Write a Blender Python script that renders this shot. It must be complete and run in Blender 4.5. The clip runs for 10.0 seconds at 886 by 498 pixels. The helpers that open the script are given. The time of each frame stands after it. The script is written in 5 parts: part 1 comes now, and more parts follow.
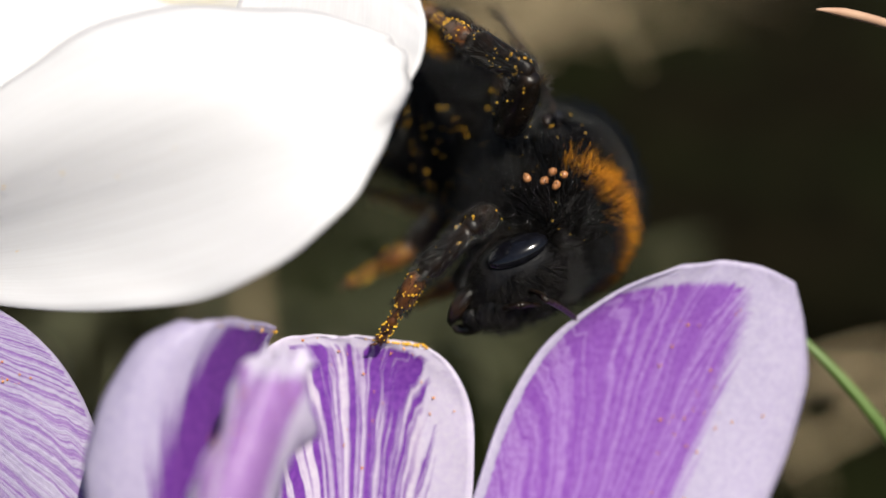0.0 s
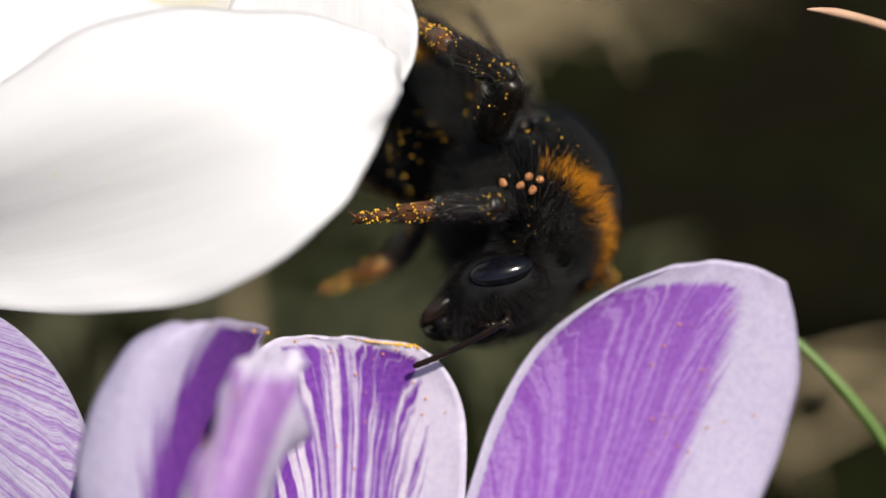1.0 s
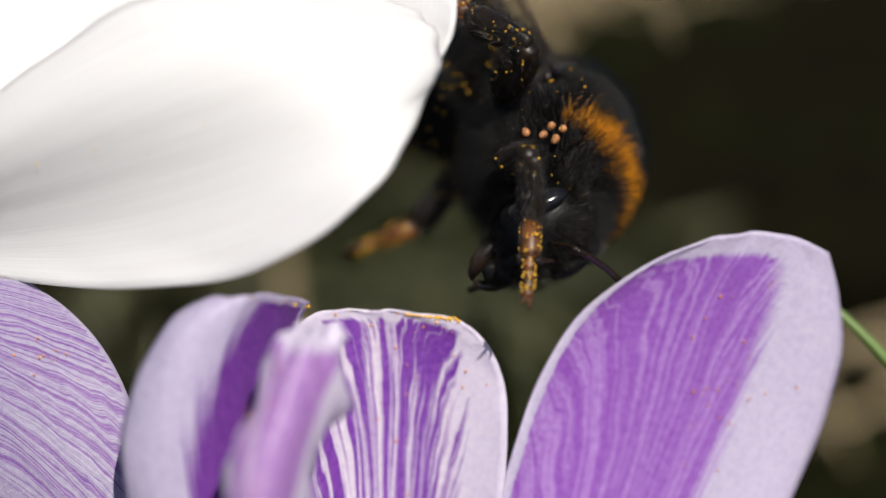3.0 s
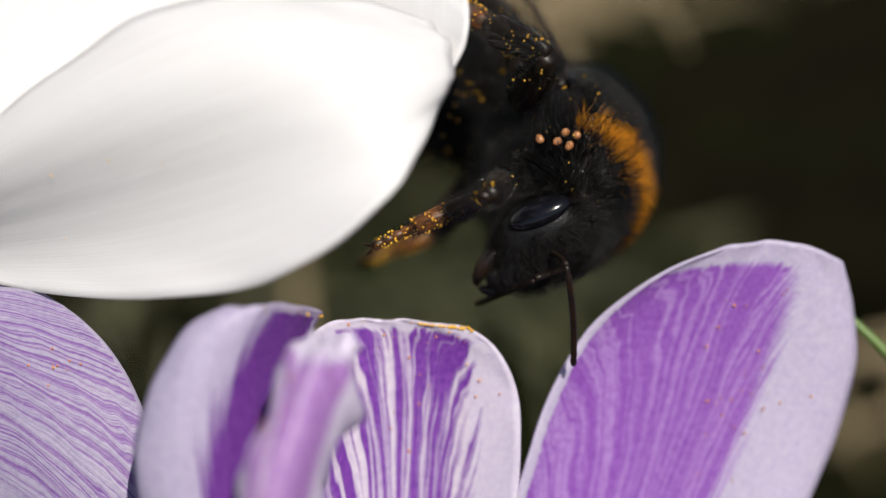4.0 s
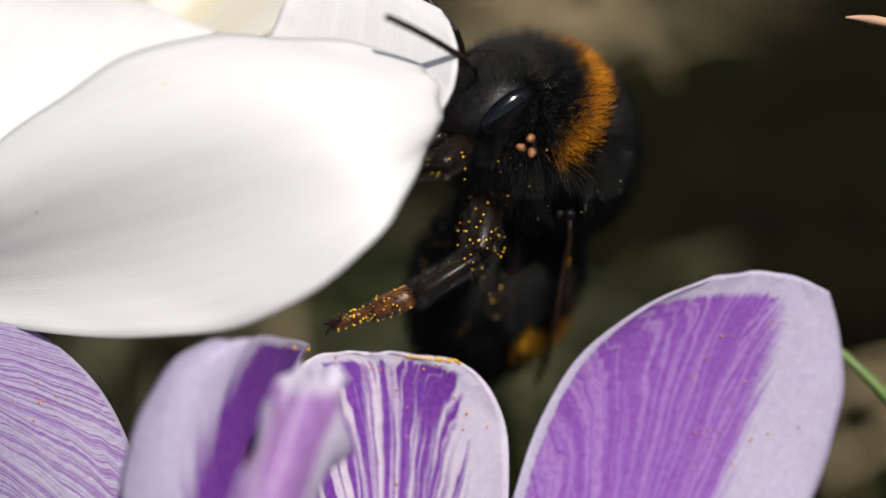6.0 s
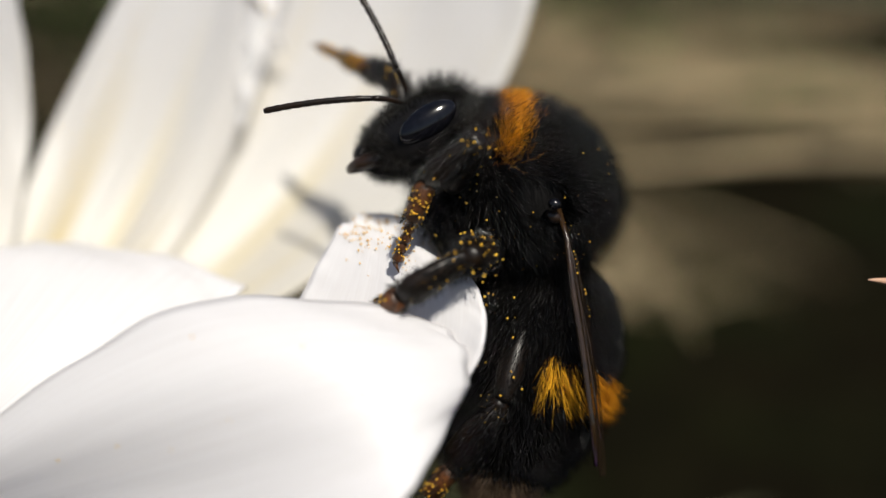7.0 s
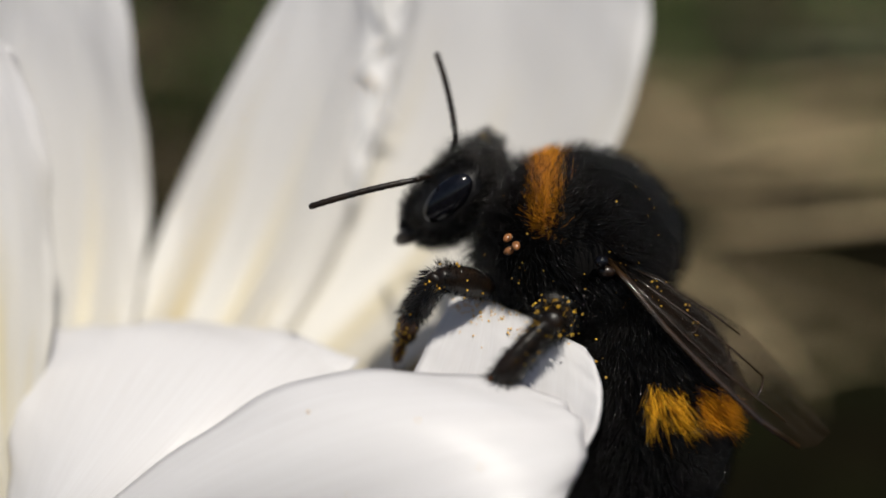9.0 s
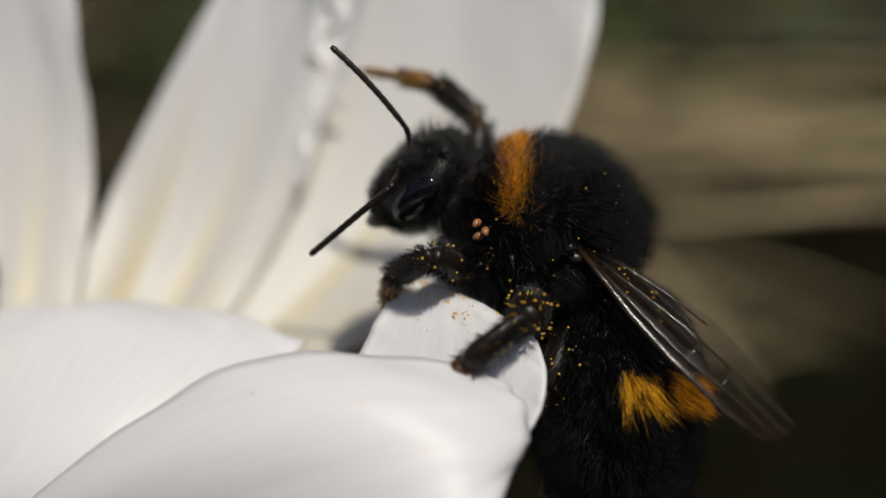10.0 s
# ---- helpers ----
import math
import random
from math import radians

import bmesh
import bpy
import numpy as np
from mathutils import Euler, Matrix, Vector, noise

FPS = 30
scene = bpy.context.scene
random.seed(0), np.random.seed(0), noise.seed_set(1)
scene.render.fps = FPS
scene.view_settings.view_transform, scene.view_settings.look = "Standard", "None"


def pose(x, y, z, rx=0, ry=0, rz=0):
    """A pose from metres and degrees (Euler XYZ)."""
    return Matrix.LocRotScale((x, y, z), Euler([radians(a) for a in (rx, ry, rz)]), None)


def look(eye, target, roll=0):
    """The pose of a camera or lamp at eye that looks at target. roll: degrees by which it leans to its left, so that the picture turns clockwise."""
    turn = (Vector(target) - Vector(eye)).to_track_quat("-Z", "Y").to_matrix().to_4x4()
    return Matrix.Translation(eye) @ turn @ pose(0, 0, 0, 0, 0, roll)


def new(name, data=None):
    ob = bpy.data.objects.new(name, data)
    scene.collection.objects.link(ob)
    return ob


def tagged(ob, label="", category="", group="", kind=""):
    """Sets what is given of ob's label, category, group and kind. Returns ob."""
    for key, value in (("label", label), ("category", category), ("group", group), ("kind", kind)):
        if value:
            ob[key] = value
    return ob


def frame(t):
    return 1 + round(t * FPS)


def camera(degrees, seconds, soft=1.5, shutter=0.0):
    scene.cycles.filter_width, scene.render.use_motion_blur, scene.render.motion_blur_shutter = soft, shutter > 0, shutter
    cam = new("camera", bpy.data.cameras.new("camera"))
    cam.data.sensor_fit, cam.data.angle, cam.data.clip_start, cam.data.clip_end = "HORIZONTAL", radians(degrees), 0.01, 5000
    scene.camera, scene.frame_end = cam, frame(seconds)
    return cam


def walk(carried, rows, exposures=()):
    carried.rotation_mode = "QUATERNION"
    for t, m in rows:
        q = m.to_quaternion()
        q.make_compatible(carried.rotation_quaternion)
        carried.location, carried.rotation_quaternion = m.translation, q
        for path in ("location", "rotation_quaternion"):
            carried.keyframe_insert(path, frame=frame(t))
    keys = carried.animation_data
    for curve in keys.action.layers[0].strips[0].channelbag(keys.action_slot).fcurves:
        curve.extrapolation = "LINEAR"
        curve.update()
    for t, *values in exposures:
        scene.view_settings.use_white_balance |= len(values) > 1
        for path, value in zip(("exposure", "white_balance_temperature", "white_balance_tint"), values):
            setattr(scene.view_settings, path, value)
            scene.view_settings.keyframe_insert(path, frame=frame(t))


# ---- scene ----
# A bumblebee on a white crocus above a striped purple one. Lengths below are in millimetres, MM turns them into metres.
MM = 0.001
EYE = (0, 0, 0.130)

# ---- camera ----
cam = camera(36.0, 10.0, soft=1.5)
cam.data.dof.use_dof = True
cam.data.dof.focus_distance = 0.0596
cam.data.dof.aperture_fstop = 15.0
cam.data.dof.aperture_blades = 0
walk(cam, [
        (0, pose(*EYE, 58.00, 0.00, 0.00)),
        (0.5, pose(*EYE, 57.93, 0.08, -0.11)),
        (1, pose(*EYE, 58.02, -0.05, -0.37)),
        (1.5, pose(*EYE, 57.55, 0.11, -0.16)),
        (2, pose(*EYE, 57.41, 0.25, -0.04)),
        (2.5, pose(*EYE, 57.31, 0.59, 0.27)),
        (3, pose(*EYE, 56.90, 1.14, 0.85)),
        (3.2, pose(*EYE, 57.01, 1.36, 1.16)),
        (4.5, pose(*EYE, 57.35, 1.56, 1.21)),
        (5, pose(*EYE, 57.48, 1.28, 0.81)),
        (5.2, pose(*EYE, 57.61, 1.46, 0.96)),
        (6.3, pose(*EYE, 60.22, 1.48, 0.54)),
        (6.5, pose(*EYE, 62.83, 1.59, 0.62)),
        (6.7, pose(*EYE, 66.71, 1.06, 1.68)),
        (7, pose(*EYE, 69.40, 1.21, 1.91)),
        (7.1, pose(*EYE, 70.13, 1.25, 1.96)),
        (7.2, pose(*EYE, 70.94, 1.67, 2.63)),
        (7.5, pose(*EYE, 71.78, 3.33, 5.21)),
        (8, pose(*EYE, 73.02, 3.10, 4.82)),
        (8.5, pose(*EYE, 72.78, 3.57, 5.56)),
        (9, pose(*EYE, 72.59, 3.85, 5.99)),
        (9.3, pose(*EYE, 72.16, 3.60, 5.75)),
        (9.5, pose(*EYE, 71.88, 3.30, 5.15)),
        (10, pose(*EYE, 71.76, 2.58, 4.04))],
     exposures=[(0, 0.3), (3.0, 0.2), (5.2, 0.05), (7.0, 0.07), (8.5, -0.08), (10, -0.4)])

# ---- light ----
SUN_HEIGHT, SUN_TURN = 56, 150   # degrees above the ground, and to the right of straight ahead
world = bpy.data.worlds.new("sky")
scene.world = world
world.use_nodes = True
wn = world.node_tree.nodes
sky = wn.new("ShaderNodeTexSky")
sky.sky_type, sky.sun_disc = "NISHITA", False
sky.sun_elevation, sky.sun_rotation = radians(SUN_HEIGHT), radians(SUN_TURN)
world.node_tree.links.new(sky.outputs[0], wn["Background"].inputs[0])
wn["Background"].inputs[1].default_value = 0.06
sun = new("sun", bpy.data.lights.new("sun", "SUN"))
sun.data.energy, sun.data.angle, sun.data.color = 5.0, radians(0.5), (1.0, 0.95, 0.845)
el, az = radians(SUN_HEIGHT), radians(SUN_TURN)
sun.matrix_world = look((0, 0, 3), (-math.sin(az) * math.cos(el), -math.cos(az) * math.cos(el), 3 - math.sin(el)))


# ---- materials ----
def shader(name):
    m = bpy.data.materials.new(name)
    m.use_nodes = True
    t = m.node_tree
    return m, t, t.nodes["Principled BSDF"], t.nodes["Material Output"]


def node(t, kind, **inputs):
    n = t.nodes.new("ShaderNode" + kind)
    for k, v in inputs.items():
        k = int(k[1:]) if k[0] == "i" and k[1:].isdigit() else k.replace("_", " ")
        if hasattr(v, "is_output"):
            t.links.new(v, n.inputs[k])
        else:
            n.inputs[k].default_value = v
    return n


def maths(t, op, a, b=0.0, clamp=False):
    n = t.nodes.new("ShaderNodeMath")
    n.operation, n.use_clamp = op, clamp
    for i, v in enumerate((a, b)):
        if hasattr(v, "is_output"):
            t.links.new(v, n.inputs[i])
        else:
            n.inputs[i].default_value = v
    return n.outputs[0]


def ramp(t, fac, stops):
    n = t.nodes.new("ShaderNodeValToRGB")
    t.links.new(fac, n.inputs[0])
    e = n.color_ramp.elements
    while len(e) < len(stops):
        e.new(0.5)
    for s, (p, c) in zip(e, stops):
        s.position, s.color = p, (*c, 1)
    return n.outputs[0]


def blend(t, fac, a, b):
    n = t.nodes.new("ShaderNodeMix")
    n.data_type = "RGBA"
    for i, v in ((0, fac), (6, a), (7, b)):
        if hasattr(v, "is_output"):
            t.links.new(v, n.inputs[i])
        else:
            n.inputs[i].default_value = (*v, 1) if isinstance(v, tuple) else v
    return n.outputs[2]


def relief(t, bsdf, height, strength, distance):
    b = node(t, "Bump", Strength=strength, Distance=distance, Height=height)
    t.links.new(b.outputs[0], bsdf.inputs["Normal"])
    return b


def spots(t, scale, detail=3.0, rough=0.55, vector=None):
    n = node(t, "TexNoise", Scale=scale, Detail=detail, Roughness=rough)
    if vector is None:
        vector = node(t, "TexCoord").outputs["Object"]
    t.links.new(vector, n.inputs["Vector"])
    return n.outputs["Fac"]


def plain(name, lo, hi, rough, scale=900.0, metal=0.0, bump=0.0, coat=0.0, gloss=0.5):
    """A surface of two near colours in fine spots."""
    m, t, b, out = shader(name)
    f = spots(t, scale)
    t.links.new(ramp(t, f, [(0.3, lo), (0.7, hi)]), b.inputs["Base Color"])
    b.inputs["Roughness"].default_value = rough
    b.inputs["Metallic"].default_value = metal
    b.inputs["Coat Weight"].default_value = coat
    b.inputs["Specular IOR Level"].default_value = gloss
    if bump:
        relief(t, b, spots(t, scale * 3), bump, 0.00005)
    return m


def along(t):
    """A petal's own coordinates: u along it, v across it."""
    sep = node(t, "SeparateXYZ")
    uv = node(t, "UVMap")
    t.links.new(uv.outputs[0], sep.inputs[0])
    return sep.outputs[0], sep.outputs[1], uv.outputs[0]


def thin(t, b, out, colour, share):
    """Lets light through a petal."""
    tr = node(t, "BsdfTranslucent")
    t.links.new(colour, tr.inputs["Color"])
    mix = node(t, "MixShader", Fac=share)
    t.links.new(b.outputs[0], mix.inputs[1])
    t.links.new(tr.outputs[0], mix.inputs[2])
    t.links.new(mix.outputs[0], out.inputs["Surface"])


def white_petal(name, stained, share, streak=0.0):
    m, t, b, out = shader(name)
    u, v, uv = along(t)
    veins = node(t, "TexNoise", Scale=1.0, Detail=4.0, Roughness=0.6)
    t.links.new(node(t, "Mapping", Vector=uv, Scale=(3.0, 90.0, 1.0)).outputs[0], veins.inputs["Vector"])
    patch = spots(t, 1.0, vector=node(t, "Mapping", Vector=uv, Scale=(0.9, 4.6, 1.0)).outputs[0])
    low = maths(t, "SUBTRACT", 1.0, maths(t, "MULTIPLY", u, 1.2), True)
    stain = maths(t, "MULTIPLY", low, ramp(t, patch, [(0.47, (0, 0, 0)), (0.70, (1, 1, 1))]))
    base = ramp(t, veins.outputs["Fac"], [(0.3, (0.80, 0.78, 0.79)), (0.7, (0.86, 0.85, 0.865))])
    col = blend(t, maths(t, "MULTIPLY", stain, stained, True), base, (0.82, 0.66, 0.27))
    if streak:   # one broad yellow streak, that far across
        line = maths(t, "SUBTRACT", 1.0, maths(t, "MULTIPLY", maths(t, "ABSOLUTE", maths(t, "SUBTRACT", v, streak)), 11.0), True)
        line = maths(t, "MULTIPLY", line, ramp(t, veins.outputs["Fac"], [(0.3, (0.45, 0.45, 0.45)), (0.7, (1, 1, 1))]))
        fade = ramp(t, u, [(0.2, (1, 1, 1)), (0.62, (0, 0, 0))])
        col = blend(t, maths(t, "MULTIPLY", line, fade), col, (0.80, 0.60, 0.17))
    # a warm wash towards the throat
    col = blend(t, maths(t, "MULTIPLY", low, 0.4 * stained, True), col, (0.74, 0.68, 0.47))
    t.links.new(col, b.inputs["Base Color"])
    b.inputs["Roughness"].default_value = 0.42
    relief(t, b, veins.outputs["Fac"], 0.14, 0.0002)
    thin(t, b, out, col, share)
    return m


def purple_petal(name, bands, fill, left, right, tip, fan=0.5,
                 dark=(0.22, 0.055, 0.40), light=(0.36, 0.13, 0.56), ragged=2.6, stripe_lo=(0.60, 0.47, 0.72), stripe_hi=(0.76, 0.68, 0.82), lean=0.0, pale_lo=(0.71, 0.63, 0.80), pale_hi=(0.79, 0.73, 0.84), skew=0.0):
    """Violet with pale veins that fan out to a pale rim. bands: veins across; fill: share of pale; left, right, tip: the rim's widths, lean: how the left one grows to the tip."""
    m, t, b, out = shader(name)
    u, v, uv = along(t)
    mid = maths(t, "SUBTRACT", v, 0.5)
    mid = maths(t, "SUBTRACT", mid, maths(t, "MULTIPLY", maths(t, "MULTIPLY", mid, maths(t, "ABSOLUTE", mid)), 0.8))
    spread = maths(t, "SUBTRACT", 1.0, maths(t, "MULTIPLY", maths(t, "MULTIPLY", u, u), fan))
    warp = node(t, "TexNoise", Scale=1.0, Detail=2.0)
    t.links.new(node(t, "Mapping", Vector=uv, Scale=(5.0, 11.0, 1.0)).outputs[0], warp.inputs["Vector"])
    lane = maths(t, "ADD", maths(t, "MULTIPLY", mid, spread), maths(t, "MULTIPLY", warp.outputs["Fac"], 0.035))
    lane = maths(t, "ADD", lane, maths(t, "MULTIPLY", maths(t, "MULTIPLY", u, u), skew))
    comb = node(t, "CombineXYZ", X=maths(t, "MULTIPLY", u, 0.9), Y=maths(t, "MULTIPLY", lane, bands), Z=0.0)
    veins = node(t, "TexNoise", Scale=1.0, Detail=3.0, Roughness=0.6, Vector=comb.outputs[0])
    thin_comb = node(t, "CombineXYZ", X=maths(t, "MULTIPLY", u, 1.6), Y=maths(t, "MULTIPLY", lane, bands * 2.6), Z=4.0)
    fine = node(t, "TexNoise", Scale=1.0, Detail=3.0, Roughness=0.6, Vector=thin_comb.outputs[0])
    both = maths(t, "ADD", maths(t, "MULTIPLY", veins.outputs["Fac"], 0.68), maths(t, "MULTIPLY", fine.outputs["Fac"], 0.32))
    stripe = ramp(t, both, [(fill - 0.035, (0, 0, 0)), (fill + 0.045, (1, 1, 1))])
    wide = maths(t, "MULTIPLY", maths(t, "ADD", 1.0 - lean, maths(t, "MULTIPLY", u, 2 * lean)), left)
    e1 = maths(t, "DIVIDE", v, wide)
    e2 = maths(t, "DIVIDE", maths(t, "SUBTRACT", 1.0, v), right)
    e3 = maths(t, "DIVIDE", maths(t, "SUBTRACT", 1.0, u), tip)
    edge = maths(t, "MINIMUM", maths(t, "MINIMUM", e1, e2), e3)
    edge = maths(t, "ADD", edge, maths(t, "MULTIPLY", maths(t, "SUBTRACT", 0.5, both), ragged))
    rim = node(t, "MapRange", Value=edge)
    rim.inputs[1].default_value, rim.inputs[2].default_value = 0.88, 1.1
    grain = spots(t, 3500.0)
    violet = ramp(t, grain, [(0.3, dark), (0.7, light)])
    streak = ramp(t, grain, [(0.3, stripe_lo), (0.7, stripe_hi)])
    pale = ramp(t, grain, [(0.3, pale_lo), (0.7, pale_hi)])
    col = blend(t, rim.outputs[0], pale, blend(t, stripe, violet, streak))
    t.links.new(col, b.inputs["Base Color"])
    b.inputs["Roughness"].default_value = 0.45
    relief(t, b, both, 0.35, 0.0003)
    thin(t, b, out, col, 0.4)
    return m


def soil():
    m, t, b, out = shader("shaded_soil")
    # near-black soil and moss: the shade of surrounding plants is put into these colours
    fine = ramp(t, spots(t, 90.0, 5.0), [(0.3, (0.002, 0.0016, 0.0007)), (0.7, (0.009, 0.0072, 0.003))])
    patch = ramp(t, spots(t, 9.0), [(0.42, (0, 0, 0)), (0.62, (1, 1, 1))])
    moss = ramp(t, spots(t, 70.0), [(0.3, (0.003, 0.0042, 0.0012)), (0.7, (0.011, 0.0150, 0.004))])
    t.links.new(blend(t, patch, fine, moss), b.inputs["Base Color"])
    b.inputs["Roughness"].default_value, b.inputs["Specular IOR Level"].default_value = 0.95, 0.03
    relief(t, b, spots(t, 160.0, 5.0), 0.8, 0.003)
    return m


M_WHITE = white_petal("white_petal", 0.0, 0.36)
M_THROAT = white_petal("yellow_stained_petal", 1.0, 0.45)
M_STREAKED = white_petal("yellow_streaked_petal", 1.0, 0.45, 0.32)
M_CREASE = white_petal("creased_petal", 0.15, 0.12)
M_PURPLE = purple_petal("purple_petal", 105.0, 0.51, 0.035, 0.33, 0.095, 0.9, (0.28, 0.08, 0.47), (0.37, 0.14, 0.57), 0.9, (0.40, 0.18, 0.59), (0.52, 0.31, 0.69), 0.0, (0.55, 0.48, 0.67), (0.65, 0.59, 0.74))
M_STRIPED = purple_petal("striped_petal", 36.0, 0.505, 0.12, 0.20, 0.13, 0.9, (0.17, 0.035, 0.36), (0.28, 0.08, 0.48), 2.6, (0.68, 0.56, 0.74), (0.82, 0.76, 0.84))
M_MARGIN = purple_petal("wide_margin_petal", 28.0, 0.60, 0.34, 0.05, 0.05, 0.5, (0.14, 0.03, 0.28), (0.22, 0.06, 0.38), 1.5, (0.4, 0.2, 0.5), (0.5, 0.3, 0.6), 0.8, (0.49, 0.43, 0.62), (0.60, 0.54, 0.70))
M_OUTSIDE = purple_petal("striped_outside", 125.0, 0.47, 0.02, 0.02, 0.02, 0.55, (0.22, 0.09, 0.38), (0.30, 0.15, 0.45), 2.6, (0.41, 0.35, 0.53), (0.51, 0.46, 0.61), 0.0, (0.42, 0.36, 0.54), (0.52, 0.47, 0.62), 0.7)
M_RIDGE = purple_petal("rumpled_edge", 26.0, 0.55, 0.14, 0.25, 0.2, 0.6, (0.34, 0.14, 0.48), (0.50, 0.28, 0.60), 2.6, (0.70, 0.58, 0.76), (0.82, 0.74, 0.84))
M_BLADE = plain("fresh_grass", (0.06, 0.11, 0.018), (0.13, 0.20, 0.05), 0.45, 150)
M_DULL = plain("dull_grass", (0.045, 0.045, 0.019), (0.085, 0.085, 0.036), 0.6, 150)
M_TUBE = plain("flower_tube", (0.55, 0.50, 0.62), (0.7, 0.66, 0.72), 0.5, 200)
M_STRAW = plain("dry_straw", (0.17, 0.13, 0.07), (0.45, 0.345, 0.20), 0.7, 60)
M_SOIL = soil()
M_BUD = plain("reddish_straw", (0.35, 0.16, 0.10), (0.60, 0.42, 0.28), 0.6, 250)
M_CHITIN = plain("black_chitin", (0.004, 0.004, 0.005), (0.010, 0.009, 0.009), 0.42, 2500, bump=0.4, gloss=0.2)
M_SKIN = plain("dull_chitin", (0.002, 0.002, 0.002), (0.006, 0.005, 0.005), 0.75, 2500, gloss=0.15)
M_EYE = plain("bee_eye", (0.002, 0.002, 0.003), (0.006, 0.006, 0.009), 0.15, 4000, gloss=0.45)
M_LEG = plain("leg_chitin", (0.003, 0.0025, 0.0025), (0.014, 0.007, 0.003), 0.38, 1500, bump=0.3, gloss=0.3)
M_JAW = plain("jaw_chitin", (0.004, 0.003, 0.003), (0.024, 0.012, 0.006), 0.3, 1200, bump=0.3)
M_FOOT = plain("foot_chitin", (0.012, 0.006, 0.003), (0.15, 0.05, 0.010), 0.45, 1500, bump=0.3)
M_FUR = plain("black_fur", (0.001, 0.001, 0.001), (0.003, 0.0026, 0.0022), 0.2, 300, gloss=0.45)
M_FACE = plain("face_fur", (0.001, 0.001, 0.001), (0.020, 0.017, 0.014), 0.22, 300, gloss=0.65)
M_ORANGE = plain("orange_fur", (0.28, 0.08, 0.002), (0.72, 0.29, 0.008), 0.6, 300, gloss=0.15)
M_YELLOW = plain("yellow_fur", (0.50, 0.22, 0.007), (0.77, 0.385, 0.015), 0.6, 300, gloss=0.2)
M_TAWNY = plain("tawny_fur", (0.12, 0.07, 0.035), (0.22, 0.14, 0.08), 0.55, 300)
M_POLLEN = plain("pollen", (0.66, 0.32, 0.015), (0.82, 0.50, 0.035), 0.6, 3000)
M_RUST = plain("rusty_pollen", (0.55, 0.16, 0.02), (0.75, 0.32, 0.03), 0.6, 3000)
M_MITE = plain("mite_shell", (0.26, 0.095, 0.03), (0.42, 0.19, 0.08), 0.25, 2500)


def wing_skin():
    m, t, b, out = shader("wing_skin")
    b.inputs["Base Color"].default_value = (0.014, 0.008, 0.004, 1)
    b.inputs["Specular IOR Level"].default_value = 0.12
    b.inputs["Roughness"].default_value = 0.5
    tr = node(t, "BsdfTransparent")
    mix = node(t, "MixShader")
    f = ramp(t, spots(t, 500), [(0.3, (0.24, 0.24, 0.24)), (0.7, (0.52, 0.52, 0.52))])
    t.links.new(f, mix.inputs[0])
    t.links.new(tr.outputs[0], mix.inputs[1])
    t.links.new(b.outputs[0], mix.inputs[2])
    t.links.new(mix.outputs[0], out.inputs["Surface"])
    relief(t, b, spots(t, 1400), 0.4, 0.0001)
    return m


M_WING = wing_skin()
M_VEIN = plain("wing_vein", (0.010, 0.006, 0.003), (0.035, 0.018, 0.008), 0.16, 1500, bump=0.3, gloss=0.8)


# ---- building helpers ----
def finish(ob, material, smooth=True):
    ob.data.materials.append(material)
    if smooth:
        ob.data.polygons.foreach_set("use_smooth", [True] * len(ob.data.polygons))
    return ob


def part(name, bm, material, parent=None, label="", at=None):
    """Links a bmesh in millimetres as one mesh object, under a thing or a part."""
    bm.transform(Matrix.Scale(MM, 4))
    me = bpy.data.meshes.new(name)
    bm.to_mesh(me)
    bm.free()
    ob = finish(new(name, me), material)
    ob.parent = parent
    if at is not None:
        ob.matrix_basis = at
    return tagged(ob, label)


def raw(name, verts, faces, material, parent=None, label=""):
    """The same from arrays of vertices, in millimetres, and faces."""
    me = bpy.data.meshes.new(name)
    verts = np.asarray(verts, float) * MM
    me.from_pydata(verts.tolist(), [], faces if isinstance(faces, list) else faces.tolist())
    ob = finish(new(name, me), material)
    ob.parent = parent
    return tagged(ob, label)


def bern(n, t):
    return np.array([math.comb(n, i) * t ** i * (1 - t) ** (n - i) for i in range(n + 1)])


